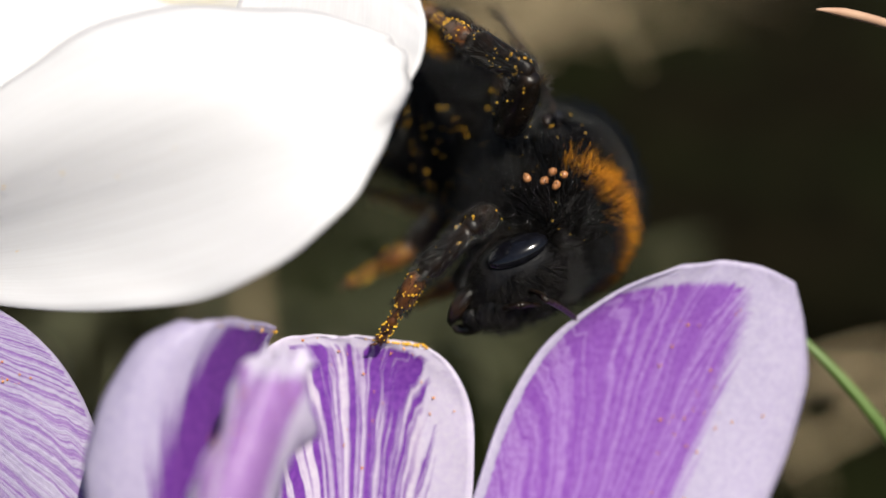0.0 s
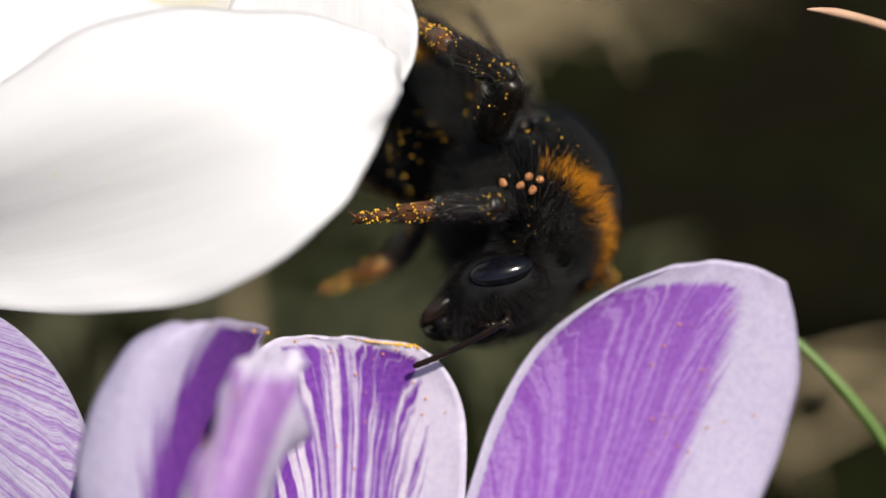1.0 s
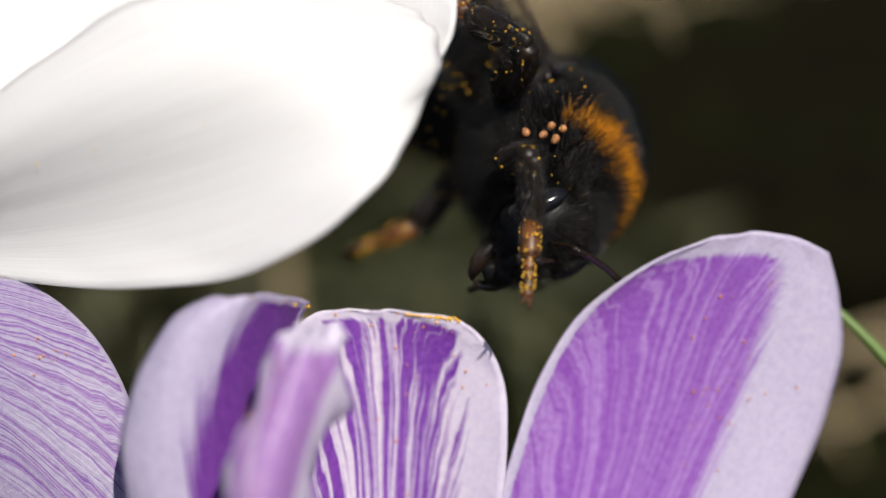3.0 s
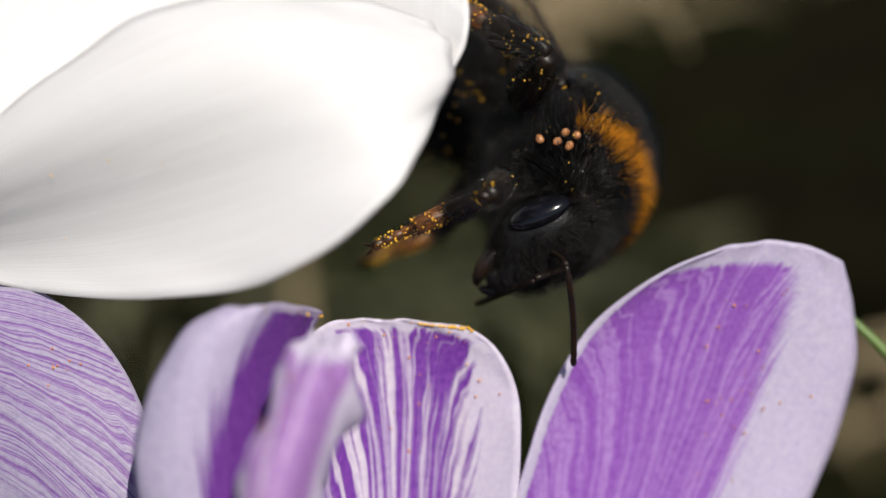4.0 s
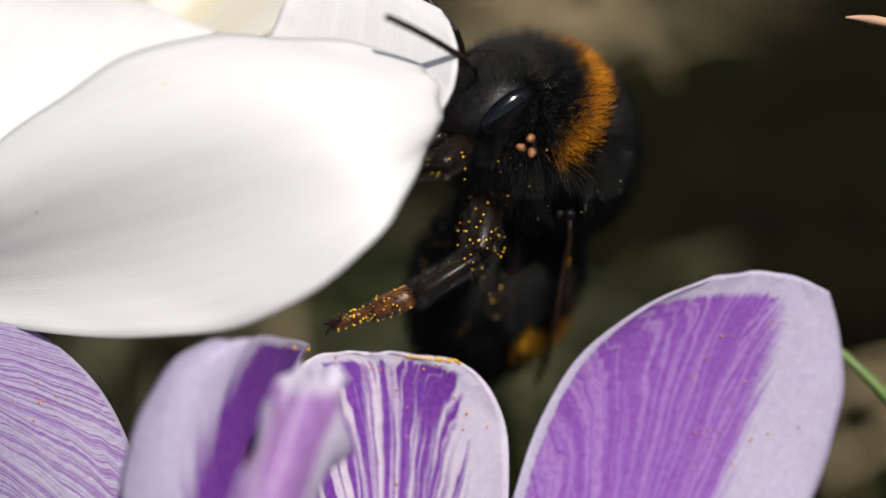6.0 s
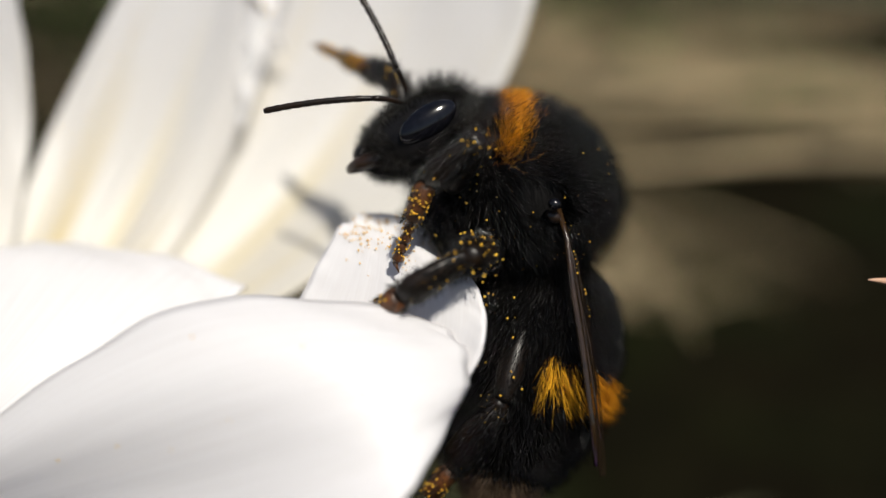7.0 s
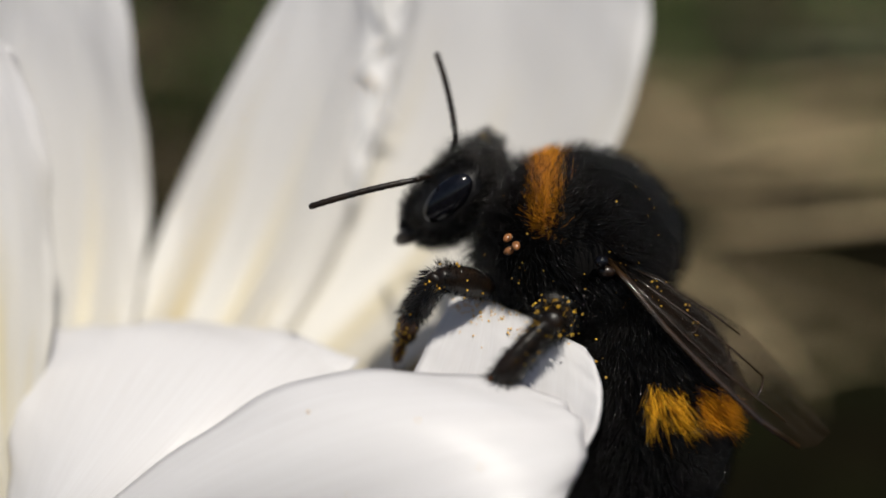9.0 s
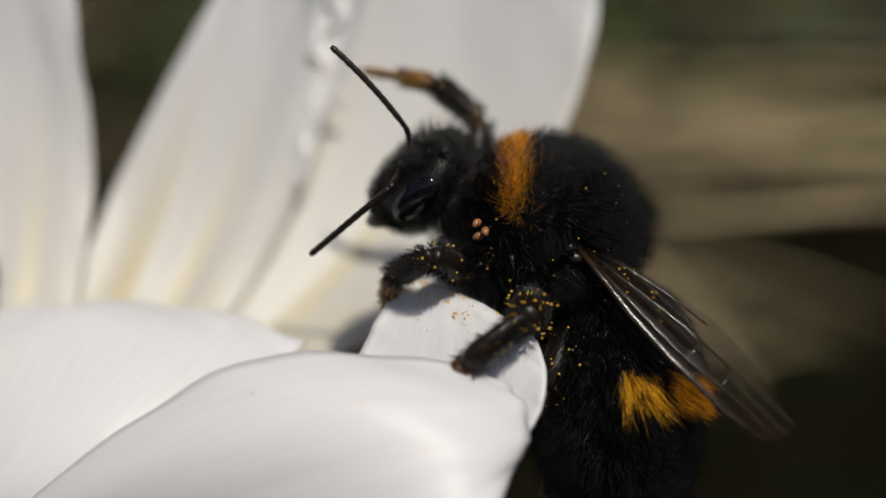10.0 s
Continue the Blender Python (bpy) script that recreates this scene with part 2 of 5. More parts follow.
def petal(name, net, material, parent, label="", wave=0.25, seed=0, nu=44, nv=30, thick=0.13, roll=0.0):
    """A curved sheet over a net of guide points, base to tip and side to side, with a wavy rim."""
    rng = np.random.RandomState(seed)
    net = np.array(net, float)
    ph = rng.rand(6) * 6.28
    verts, uvs = [], []
    for i in range(nu + 1):
        u = i / nu
        bu = bern(len(net) - 1, u)
        for j in range(nv + 1):
            v = j / nv
            p = np.einsum("i,j,ijk->k", bu, bern(net.shape[1] - 1, v), net)
            verts.append(p)
            uvs.append((u, v))
    verts = np.array(verts)
    grid = verts.reshape(nu + 1, nv + 1, 3)
    du = np.gradient(grid, axis=0)
    dv = np.gradient(grid, axis=1)
    nrm = np.cross(du, dv)
    nrm /= np.linalg.norm(nrm, axis=2, keepdims=True) + 1e-9
    uu, vv = np.meshgrid(np.linspace(0, 1, nu + 1), np.linspace(0, 1, nv + 1), indexing="ij")
    rim = np.maximum(np.abs(2 * vv - 1) ** 4, uu ** 5) * np.minimum(1, uu * 2)
    lift = rim * wave * (np.sin(uu * 17 + ph[0] + 3 * vv) + 0.6 * np.sin(vv * 19 + ph[1]) + 0.4 * np.sin(uu * 37 + vv * 23 + ph[2]))
    if wave > 0.4:   # a crumpled sheet
        lift += 0.3 * wave * (np.sin(uu * 41 + 7 * vv + ph[4]) * np.sin(vv * 9 + uu * 11 + ph[5]) + 0.5 * np.sin(uu * 83 + ph[0]))
    lift += 0.016 * np.sin(vv * 46 + ph[3] + 2 * uu) * np.sin(np.pi * vv)
    lift -= roll * np.sin(2 * np.pi * (vv - 0.25 + 0.08 * uu) / 0.55) * np.sin(np.pi * uu) * np.sqrt(np.sin(np.pi * vv).clip(0))
    grid = grid + nrm * lift[..., None]
    faces = [(i * (nv + 1) + j, (i + 1) * (nv + 1) + j, (i + 1) * (nv + 1) + j + 1, i * (nv + 1) + j + 1)
             for i in range(nu) for j in range(nv)]
    ob = raw(name, grid.reshape(-1, 3), faces, material, parent, label)
    layer = ob.data.uv_layers.new(name="petal")
    loops = np.zeros(len(ob.data.loops), int)
    ob.data.loops.foreach_get("vertex_index", loops)
    layer.data.foreach_set("uv", np.array(uvs)[loops].ravel())
    solid = ob.modifiers.new("thickness", "SOLIDIFY")
    solid.thickness, solid.offset = thick * MM, 0
    return ob


def tube(bm, points, radii, sides=8):
    """A round, tapering tube through points, closed at both ends."""
    pts = [Vector([float(c) for c in p]) for p in points]
    rings = []
    side = None
    for i, p in enumerate(pts):
        d = (pts[min(i + 1, len(pts) - 1)] - pts[max(i - 1, 0)]).normalized()
        if side is None or abs(side.dot(d)) > 0.95:
            side = d.orthogonal()
        side = (side - d * side.dot(d)).normalized()
        up = d.cross(side)
        rings.append([bm.verts.new(p + float(radii[i]) * (math.cos(a) * side + math.sin(a) * up))
                      for a in (2 * math.pi * k / sides for k in range(sides))])
    for a, b in zip(rings, rings[1:]):
        for k in range(sides):
            bm.faces.new((a[k], a[(k + 1) % sides], b[(k + 1) % sides], b[k]))
    bm.faces.new(rings[0][::-1])
    bm.faces.new(rings[-1])
    return bm


def curve_points(guide, n):
    g = np.array(guide, float)
    return [Vector((bern(len(g) - 1, k / n) @ g).tolist()) for k in range(n + 1)]


def ball(bm, centre, radii, u=20, v=12, turn=None):
    m = Matrix.Translation(centre) @ (turn.to_4x4() if turn else Matrix()) @ Matrix.Diagonal((*radii, 1))
    return bmesh.ops.create_uvsphere(bm, u_segments=u, v_segments=v, radius=1, matrix=m)["verts"]


def hairs(name, roots, ways, lengths, width, material, parent, label="", bend=None, seed=1):
    """Many fine tapering hairs in one mesh."""
    rng = np.random.RandomState(seed)
    roots, ways = np.array(roots, float), np.array(ways, float)
    n = len(roots)
    # neighbours lean together in tufts
    tuft = np.sin(roots[:, [1, 2, 0]] * 3.1 + 1.7 * np.sin(roots * 4.3))
    ways = ways + rng.normal(0, 0.2, (n, 3)) + 0.12 * tuft
    ways /= np.linalg.norm(ways, axis=1, keepdims=True)
    lengths = np.broadcast_to(np.asarray(lengths, float), (n,)) * (0.5 + 0.7 * rng.rand(n))
    side = np.cross(ways, rng.normal(0, 1, (n, 3)))
    side /= np.linalg.norm(side, axis=1, keepdims=True)
    up = np.cross(ways, side)
    curl = np.zeros((n, 3)) if bend is None else np.array(bend, float)
    mid = roots + ways * lengths[:, None] * 0.55 + curl * lengths[:, None] * 0.12
    tip = roots + ways * lengths[:, None] + curl * lengths[:, None] * 0.45
    verts = np.zeros((n, 7, 3))
    for k in range(3):
        a = 2 * math.pi * k / 3
        o = math.cos(a) * side + math.sin(a) * up
        verts[:, k] = roots + o * width * 0.5
        verts[:, 3 + k] = mid + o * width * 0.38
    verts[:, 6] = tip
    quads, tris = [], []
    base = np.arange(n) * 7
    for k in range(3):
        l = (k + 1) % 3
        quads.append(np.stack([base + k, base + l, base + 3 + l, base + 3 + k], 1))
        tris.append(np.stack([base + 3 + k, base + 3 + l, base + 6], 1))
    quads, tris = np.concatenate(quads), np.concatenate(tris)
    return raw(name, verts.reshape(-1, 3), quads.tolist() + tris.tolist(), material, parent, label)


def shell(n, centre, radii, seed, keep=None):
    """Points on an egg and its normals there."""
    rng = np.random.RandomState(seed)
    d = rng.normal(0, 1, (n, 3))
    d /= np.linalg.norm(d, axis=1, keepdims=True)
    if keep is not None:
        d = d[keep(d)]
    r = np.array(radii)
    nrm = d / r
    return np.array(centre) + d * r, nrm / np.linalg.norm(nrm, axis=1, keepdims=True)


# ---- ground ----
def ground():
    rings = [0] + list(np.geomspace(4, 400000, 110))
    n = 96
    verts = [(0, 150, 0)]
    for r in rings[1:]:
        for k in range(n):
            a = 2 * math.pi * k / n
            x, y = r * math.cos(a), 150 + r * math.sin(a)
            h = min(1, r / 40) * (6 * noise.noise((x / 60, y / 60, 0)) + 3 * noise.noise((x / 17, y / 17, 5))) if r < 4000 else 0
            verts.append((x, y, h))
    faces = [(0, 1 + k, 1 + (k + 1) % n) for k in range(n)]
    for i in range(len(rings) - 2):
        a, b = 1 + i * n, 1 + (i + 1) * n
        faces += [(a + k, b + k, b + (k + 1) % n, a + (k + 1) % n) for k in range(n)]
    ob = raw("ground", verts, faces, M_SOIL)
    return tagged(ob, "brown soil with plant litter under the crocuses, plant shade put into its colour", "ground", kind="structure")


ground()


def blade_mesh(bm, root, way, length, width, droop, sides=5):
    """One bent grass blade with a keel."""
    way = Vector(way).normalized()
    side = way.cross(Vector((0, 0, 1)))
    side = side.normalized() if side.length > 1e-3 else Vector((1, 0, 0))
    prev = None
    for i in range(sides + 1):
        s = i / sides
        c = Vector(root) + way * length * s + Vector((0, 0, -droop * length * s * s))
        w = width * (1 - s) ** 0.7 * 0.5 + 0.04
        row = [bm.verts.new(c - side * w), bm.verts.new(c + way.cross(side) * w * 0.5), bm.verts.new(c + side * w)]
        if prev:
            bm.faces.new((prev[0], prev[1], row[1], row[0]))
            bm.faces.new((prev[1], prev[2], row[2], row[1]))
        prev = row


def litter(name, n, material, seed, lean, label, width, lengths, place):
    """Loose blades, thinning out from a middle: place is its x and y and the spread in each."""
    rng = np.random.RandomState(seed)
    bm = bmesh.new()
    while n:
        x, y = rng.normal(place[0], place[2]), rng.normal(place[1], place[3])
        if (abs(x - 20) < 170 and 40 < y < 400 and place[3] > 60) or (abs(x) < 60 and abs(y) < 60):
            continue
        n -= 1
        a = rng.uniform(0, 6.28)
        way = (math.cos(a), math.sin(a), rng.uniform(*lean))
        blade_mesh(bm, (x, y, rng.uniform(-2, 12)), way, rng.uniform(*lengths), rng.uniform(*width), rng.uniform(0, 0.25))
    return tagged(part(name, bm, material), label, "grass", kind="stuff")


litter("dry_grass", 1100, M_STRAW, 8, (-0.05, 0.3), "pale dry grass blades lying on the soil", (2, 5), (40, 110), (40, 600, 700, 600))
litter("dry_grass", 7, M_STRAW, 21, (0.0, 0.3), "a few pale dry grass blades on shade-coloured soil", (2, 5), (40, 80), (24, 330, 10, 20))
litter("dry_grass", 7, M_STRAW, 22, (0.0, 0.3), "a few bent dry grass blades beside the purple crocus", (2, 4), (20, 40), (60, 158, 12, 10))
litter("grass", 600, M_BLADE, 9, (0.3, 1.2), "green grass blades growing from the soil", (2, 4), (30, 80), (60, 850, 600, 300))
litter("grass", 60, M_DULL, 11, (0.4, 1.4), "tuft of dark green grass behind the dry stalks", (3, 6), (30, 60), (88, 680, 22, 30))
litter("grass", 14, M_BLADE, 12, (0.2, 0.9), "small tuft of fresh green grass in the litter", (3, 5), (20, 40), (104, 470, 10, 14))
litter("grass", 60, M_DULL, 10, (0.0, 0.6), "low dull green grass blades behind the flowers", (2, 4), (12, 30), (-15, 175, 28, 14))


def straw_bed():
    """Dry stalks lying side by side behind the flowers."""
    rng = np.random.RandomState(17)
    bm = bmesh.new()
    for _ in range(36):
        way = (rng.choice((-1, 1)), rng.uniform(-0.35, 0.35), rng.uniform(-0.05, 0.18))
        x = rng.uniform(20, 105)
        blade_mesh(bm, (x, rng.uniform(410, 560), rng.uniform(2, 22)), way, rng.uniform(40, 90), rng.uniform(6, 15), 0.08)
    for _ in range(30):   # a few that lie nearer
        way = (rng.uniform(-1, 1), rng.uniform(-1, 1), rng.uniform(0, 0.15))
        blade_mesh(bm, (rng.uniform(4, 28), rng.uniform(270, 350), rng.uniform(2, 8)), way, rng.uniform(20, 40), rng.uniform(2, 5), 0.08)
    ob = part("dry_grass", bm, M_STRAW)
    return tagged(ob, "bed of flattened tan dry grass stalks", "grass", kind="stuff")


straw_bed()


# ---- flowers ----
def stalk(parent, top, foot, r, name="stem", material=None):
    bm = bmesh.new()
    pts = curve_points([top, ((top[0] * 0.6 + foot[0] * 0.4), (top[1] * 0.6 + foot[1] * 0.4), top[2] * 0.6), foot], 12)
    tube(bm, pts, [r * (0.8 + 0.5 * abs(0.5 - k / 12)) for k in range(13)], 12)
    return part(name, bm, material or M_TUBE, parent)


white_crocus = tagged(new("crocus"), "white crocus in full bloom with pollen-dusted petals", "flower")
WHITE_NETS = []


def white(kind, wave, *net):
    WHITE_NETS.append((kind, wave, net))


white("front", 0.16,
      [(-26.83, 52.05, 96.3), (-26.99, 51.9, 97.0), (-27.37, 52.17, 97.43), (-27.85, 52.86, 97.6)],
      [(-20.88, 49.24, 96.11), (-23.45, 52.97, 96.63), (-20.19, 45.88, 103.93), (-21.21, 48.86, 102.51)],
      [(-9.91, 43.22, 96.36), (-12.02, 50.96, 98.48), (-12.48, 45.37, 108.49), (-16.35, 51.98, 110.33)],
      [(-3.18, 40.31, 103.42), (-3.25, 44.67, 105.59), (-4.56, 45.74, 110.55), (-8.14, 52.62, 109.48)],
      [(-2.18, 49.47, 103.49), (-1.14, 50.21, 104.67), (-0.91, 51.4, 105.64), (-2.0, 52.94, 106.22)])
white("lip", 0.06,
      [(-9.96, 54.13, 104.35), (-6.46, 53.42, 104.15), (-3.46, 52.38, 104.38), (-1.39, 51.36, 104.62)],
      [(-9.61, 56.01, 105.66), (-5.77, 55.05, 105.81), (-2.5, 53.4, 106.01), (-0.45, 51.62, 105.8)],
      [(-8.06, 56.94, 107.14), (-5.52, 55.96, 107.27), (-2.02, 54.04, 107.03), (-0.05, 52.52, 106.87)],
      [(-7.76, 58.06, 108.56), (-5.55, 57.16, 108.63), (-3.01, 55.63, 108.44), (-0.52, 53.63, 107.51)],
      [(-6.98, 58.87, 109.1), (-5.63, 58.46, 109.2), (-3.56, 57.1, 108.91), (-1.06, 55.05, 107.9)])
white("flap", 0.05,
      [(-7.75, 58.11, 106.94), (-5.71, 58.11, 106.94), (-3.89, 57.64, 107.13), (-2.11, 56.9, 106.89)],
      [(-7.49, 58.92, 108.24), (-5.76, 59.4, 108.06), (-4.18, 58.79, 108.02), (-2.38, 57.91, 107.56)],
      [(-6.53, 60.08, 109.15), (-5.24, 60.15, 109.26), (-4.21, 60.15, 109.26), (-3.03, 59.06, 108.46)])
white("back", 0.3,
      [(-26.88, 57.93, 98.34), (-26.63, 58.59, 97.97), (-26.1, 58.64, 97.95), (-25.3, 58.07, 98.27)],
      [(-20.82, 69.38, 102.47), (-18.47, 72.11, 101.39), (-12.94, 73.04, 101.02), (-6.53, 68.68, 101.14)],
      [(-15.78, 76.39, 109.63), (-11.93, 79.92, 108.69), (-5.7, 79.99, 108.67), (1.86, 74.11, 108.72)],
      [(-12.11, 77.91, 118.13), (-8.83, 80.72, 117.7), (-1.99, 80.86, 117.68), (5.22, 76.34, 117.27)],
      [(-8.78, 79.6, 125.91), (-6.55, 81.32, 127.1), (-3.63, 81.4, 127.1), (1.21, 79.42, 124.91)])
white("back", 0.3,
      [(-27.62, 57.22, 98.73), (-27.4, 57.89, 98.37), (-26.88, 57.93, 98.34), (-26.08, 57.36, 98.66)],
      [(-27.48, 69.3, 102.51), (-24.46, 71.14, 101.78), (-19.89, 71.55, 101.61), (-15.33, 72.23, 101.34)],
      [(-27.27, 74.11, 108.11), (-23.2, 76.43, 108.37), (-17.97, 75.05, 109.99), (-14.1, 75.37, 109.29)],
      [(-20.38, 77.39, 118.21), (-17.58, 78.53, 118.59), (-13.53, 76.05, 118.95), (-10.66, 76.12, 118.39)],
      [(-15.36, 79.01, 125.45), (-13.82, 78.74, 125.96), (-12.14, 77.12, 126.05), (-10.83, 76.94, 124.83)])
white("left", 0.3,
      [(-28.86, 56.46, 99.15), (-28.65, 57.13, 98.78), (-28.14, 57.17, 98.76), (-27.33, 56.61, 99.07)],
      [(-32.64, 64.86, 102.74), (-31.89, 68.35, 102.88), (-29.29, 69.28, 102.51), (-26.21, 69.32, 102.5)],
      [(-35.62, 67.99, 110.48), (-32.16, 72.37, 110.71), (-27.23, 73.14, 109.9), (-24.78, 72.06, 107.8)],
      [(-34.26, 70.41, 119.27), (-30.45, 72.99, 118.88), (-26.67, 73.4, 118.82), (-25.11, 72.72, 116.81)],
      [(-31.75, 72.01, 125.15), (-29.92, 73.37, 126.23), (-27.39, 73.74, 126.21), (-26.27, 73.6, 125.05)])
white("side", 0.3,
      [(-28.65, 54.28, 99.75), (-28.72, 54.92, 99.4), (-28.48, 54.94, 99.39), (-28.23, 54.97, 99.37)],
      [(-33.24, 53.48, 106.24), (-30.65, 55.3, 105.43), (-28.56, 57.1, 104.63), (-27.6, 59.44, 104.74)],
      [(-34.23, 56.95, 112.45), (-31.19, 58.87, 111.86), (-28.36, 60.75, 111.28), (-26.57, 63.34, 112.07)],
      [(-33.95, 59.63, 117.62), (-30.96, 61.11, 118.01), (-29.31, 62.75, 117.68), (-27.35, 63.86, 116.25)],
      [(-31.64, 61.79, 121.68), (-30.57, 62.87, 122.19), (-29.52, 63.67, 122.09), (-28.52, 63.93, 120.72)])
white("low", 0.25,
      [(-27.89, 53.27, 99.15), (-27.31, 52.64, 99.51), (-26.83, 52.68, 99.49), (-26.67, 53.36, 99.09)],
      [(-28.35, 55.34, 102.66), (-25.1, 51.87, 103.57), (-22.06, 50.48, 103.22), (-18.85, 50.6, 101.53)],
      [(-29.0, 58.8, 105.57), (-24.47, 56.43, 107.08), (-19.0, 55.9, 106.24), (-14.76, 55.63, 103.91)],
      [(-30.08, 62.99, 106.74), (-25.47, 61.77, 108.56), (-17.38, 61.21, 108.76), (-11.59, 59.39, 106.16)],
      [(-27.83, 65.25, 105.61), (-24.26, 65.04, 106.27), (-17.85, 63.1, 106.69), (-12.18, 60.75, 105.04)])
white("fold", 0.07,
      [(-14.4, 73.24, 109.7), (-14.21, 72.93, 109.79), (-14.07, 72.9, 109.79), (-14.01, 73.26, 109.69)],
      [(-13.99, 74.46, 112.99), (-13.59, 74.18, 113.04), (-13.21, 74.2, 113.03), (-12.92, 74.59, 112.93)],
      [(-13.58, 75.36, 115.7), (-13.03, 75.1, 115.73), (-12.5, 75.14, 115.71), (-12.07, 75.55, 115.62)],
      [(-13.12, 75.82, 118.48), (-12.42, 75.58, 118.49), (-11.71, 75.63, 118.46), (-11.12, 76.07, 118.37)],
      [(-12.73, 76.03, 121.56), (-11.96, 75.8, 121.56), (-11.18, 75.86, 121.53), (-10.5, 76.31, 121.45)])
white_petals = [petal("petal", net, {3: M_THROAT, 4: M_STREAKED, 5: M_THROAT, 6: M_THROAT, 8: M_CREASE}.get(i, M_WHITE), white_crocus, wave=w, seed=11 + i, roll={0: 0.06, 3: 0.4, 4: 0.4, 5: 0.3}.get(i, 0.0)) for i, (_, w, net) in enumerate(WHITE_NETS)]


def crumple():
    """The rolled, torn rim along the crease: a thin kinked roll with a side fold."""
    lay = np.array([(-14.3, 73.0, 109.7), (-13.35, 74.05, 113.0), (-12.95, 74.95, 115.7), (-12.2, 75.45, 118.5), (-11.7, 75.65, 121.6), (-11.3, 75.6, 124.0)])
    rng = np.random.RandomState(4)
    us = np.linspace(0, 5, 60)
    line = np.stack([np.interp(us, range(6), lay[:, k]) for k in range(3)], axis=1)
    kink = 0.32 * np.sin(us * 4.1 + 0.6) + 0.22 * np.sign(np.sin(us * 6.7)) + rng.normal(0, 0.06, 60)
    line[:, 0] += kink * np.minimum(1, us)
    thick = 0.2 + 0.12 * np.abs(np.sin(us * 3.3)) + 0.06 * rng.rand(60)
    thick[:8] *= np.linspace(0.2, 1, 8)
    bm = bmesh.new()
    tube(bm, line, thick, 8)
    for k in (22, 40):
        tube(bm, [line[k] + np.array((0.35 * q, 0.18 * q, (-0.45 * q if k < 30 else 0.4 * q))) for q in range(5)], [0.22, 0.25, 0.22, 0.16, 0.05], 8)
    return bm


part("rolled_rim", crumple(), M_CREASE, white_crocus, "torn and rolled translucent petal rim")
stalk(white_crocus, (-28.71, 56.27, 98.34), (-40, 95, -3), 2.2)

purple_crocus = tagged(new("crocus"), "open purple and white striped crocus", "flower")
PURPLE_NETS = []


def violet(material, *net):
    PURPLE_NETS.append((material, net))


violet(M_PURPLE,
       [(-1.13, 38.16, 74.07), (-0.63, 38.77, 73.17), (-0.1, 38.47, 73.62), (0.4, 37.54, 74.97)],
       [(0.41, 42.92, 81.7), (4.02, 46.04, 78.19), (9.56, 43.62, 80.92), (13.69, 44.31, 80.14)],
       [(0.41, 47.69, 89.32), (6.04, 51.92, 85.71), (13.26, 47.69, 89.32), (17.7, 50, 87.35)],
       [(2.98, 50.96, 94.55), (8.04, 54.12, 93.01), (13.69, 50.52, 96.69), (17.97, 52.28, 91.01)],
       [(10.18, 52.05, 96.3), (12.59, 52.81, 96.57), (14.04, 51.97, 97.11), (16.25, 52.61, 95.31)])
violet(M_STRIPED,
       [(-5.76, 38.16, 74.07), (-4.8, 38.77, 73.17), (-3.76, 38.77, 73.17), (-2.67, 38.16, 74.07)],
       [(-8.51, 40.16, 84.81), (-6.47, 44.31, 80.14), (-2.25, 44.66, 79.75), (0.41, 42.92, 81.7)],
       [(-9.07, 43.84, 92.6), (-6.47, 49.23, 88.01), (-1.7, 49.23, 88.01), (2.34, 47.04, 89.22)],
       [(-8.66, 47.72, 95.02), (-6.32, 50.96, 93.61), (-1.14, 51.37, 94.27), (2.07, 48.8, 92.98)],
       [(-7.12, 49.19, 94.56), (-5.45, 50.17, 94.23), (-3.42, 50.14, 94.19), (-0.98, 49.87, 93.76)])
violet(M_MARGIN,
       [(-7.31, 35.7, 77.68), (-6.83, 35.7, 77.68), (-6.4, 36.01, 77.23), (-5.97, 36.31, 76.77)],
       [(-14.19, 37.39, 87.93), (-10.86, 36, 89.49), (-8.3, 38.08, 87.15), (-7.43, 40.85, 84.03)],
       [(-15.83, 40.56, 93.96), (-12.43, 38.4, 96.16), (-9.66, 41.94, 93.33), (-8.9, 44.74, 90.25)],
       [(-13.84, 43.03, 97.91), (-11.08, 41.47, 100.12), (-8.75, 44.72, 97.78), (-8.17, 47.46, 94.61)],
       [(-10.93, 44.61, 98.55), (-9.01, 43.12, 99.93), (-7.84, 45.14, 98.46), (-7.07, 47.42, 96.43)])
violet(M_OUTSIDE,
       [(-9.05, 36.93, 75.87), (-8.41, 36.31, 76.77), (-7.92, 36.31, 76.77), (-7.43, 36.31, 76.77)],
       [(-18.81, 40.22, 79.26), (-16.48, 39.81, 82.37), (-14.89, 40.5, 84.42), (-14.04, 42.14, 86.11)],
       [(-23.97, 42.99, 85.57), (-20.17, 41.97, 89.6), (-16.48, 42.47, 91.34), (-14.51, 45.0, 91.42)],
       [(-27.72, 45.51, 90.54), (-24.37, 46.27, 94.6), (-19.33, 47.8, 97.04), (-14.35, 47.2, 93.99)],
       [(-29.94, 48.26, 94.01), (-26.99, 48.49, 96.27), (-23.82, 49.27, 97.51), (-19.48, 48.82, 96.59)])
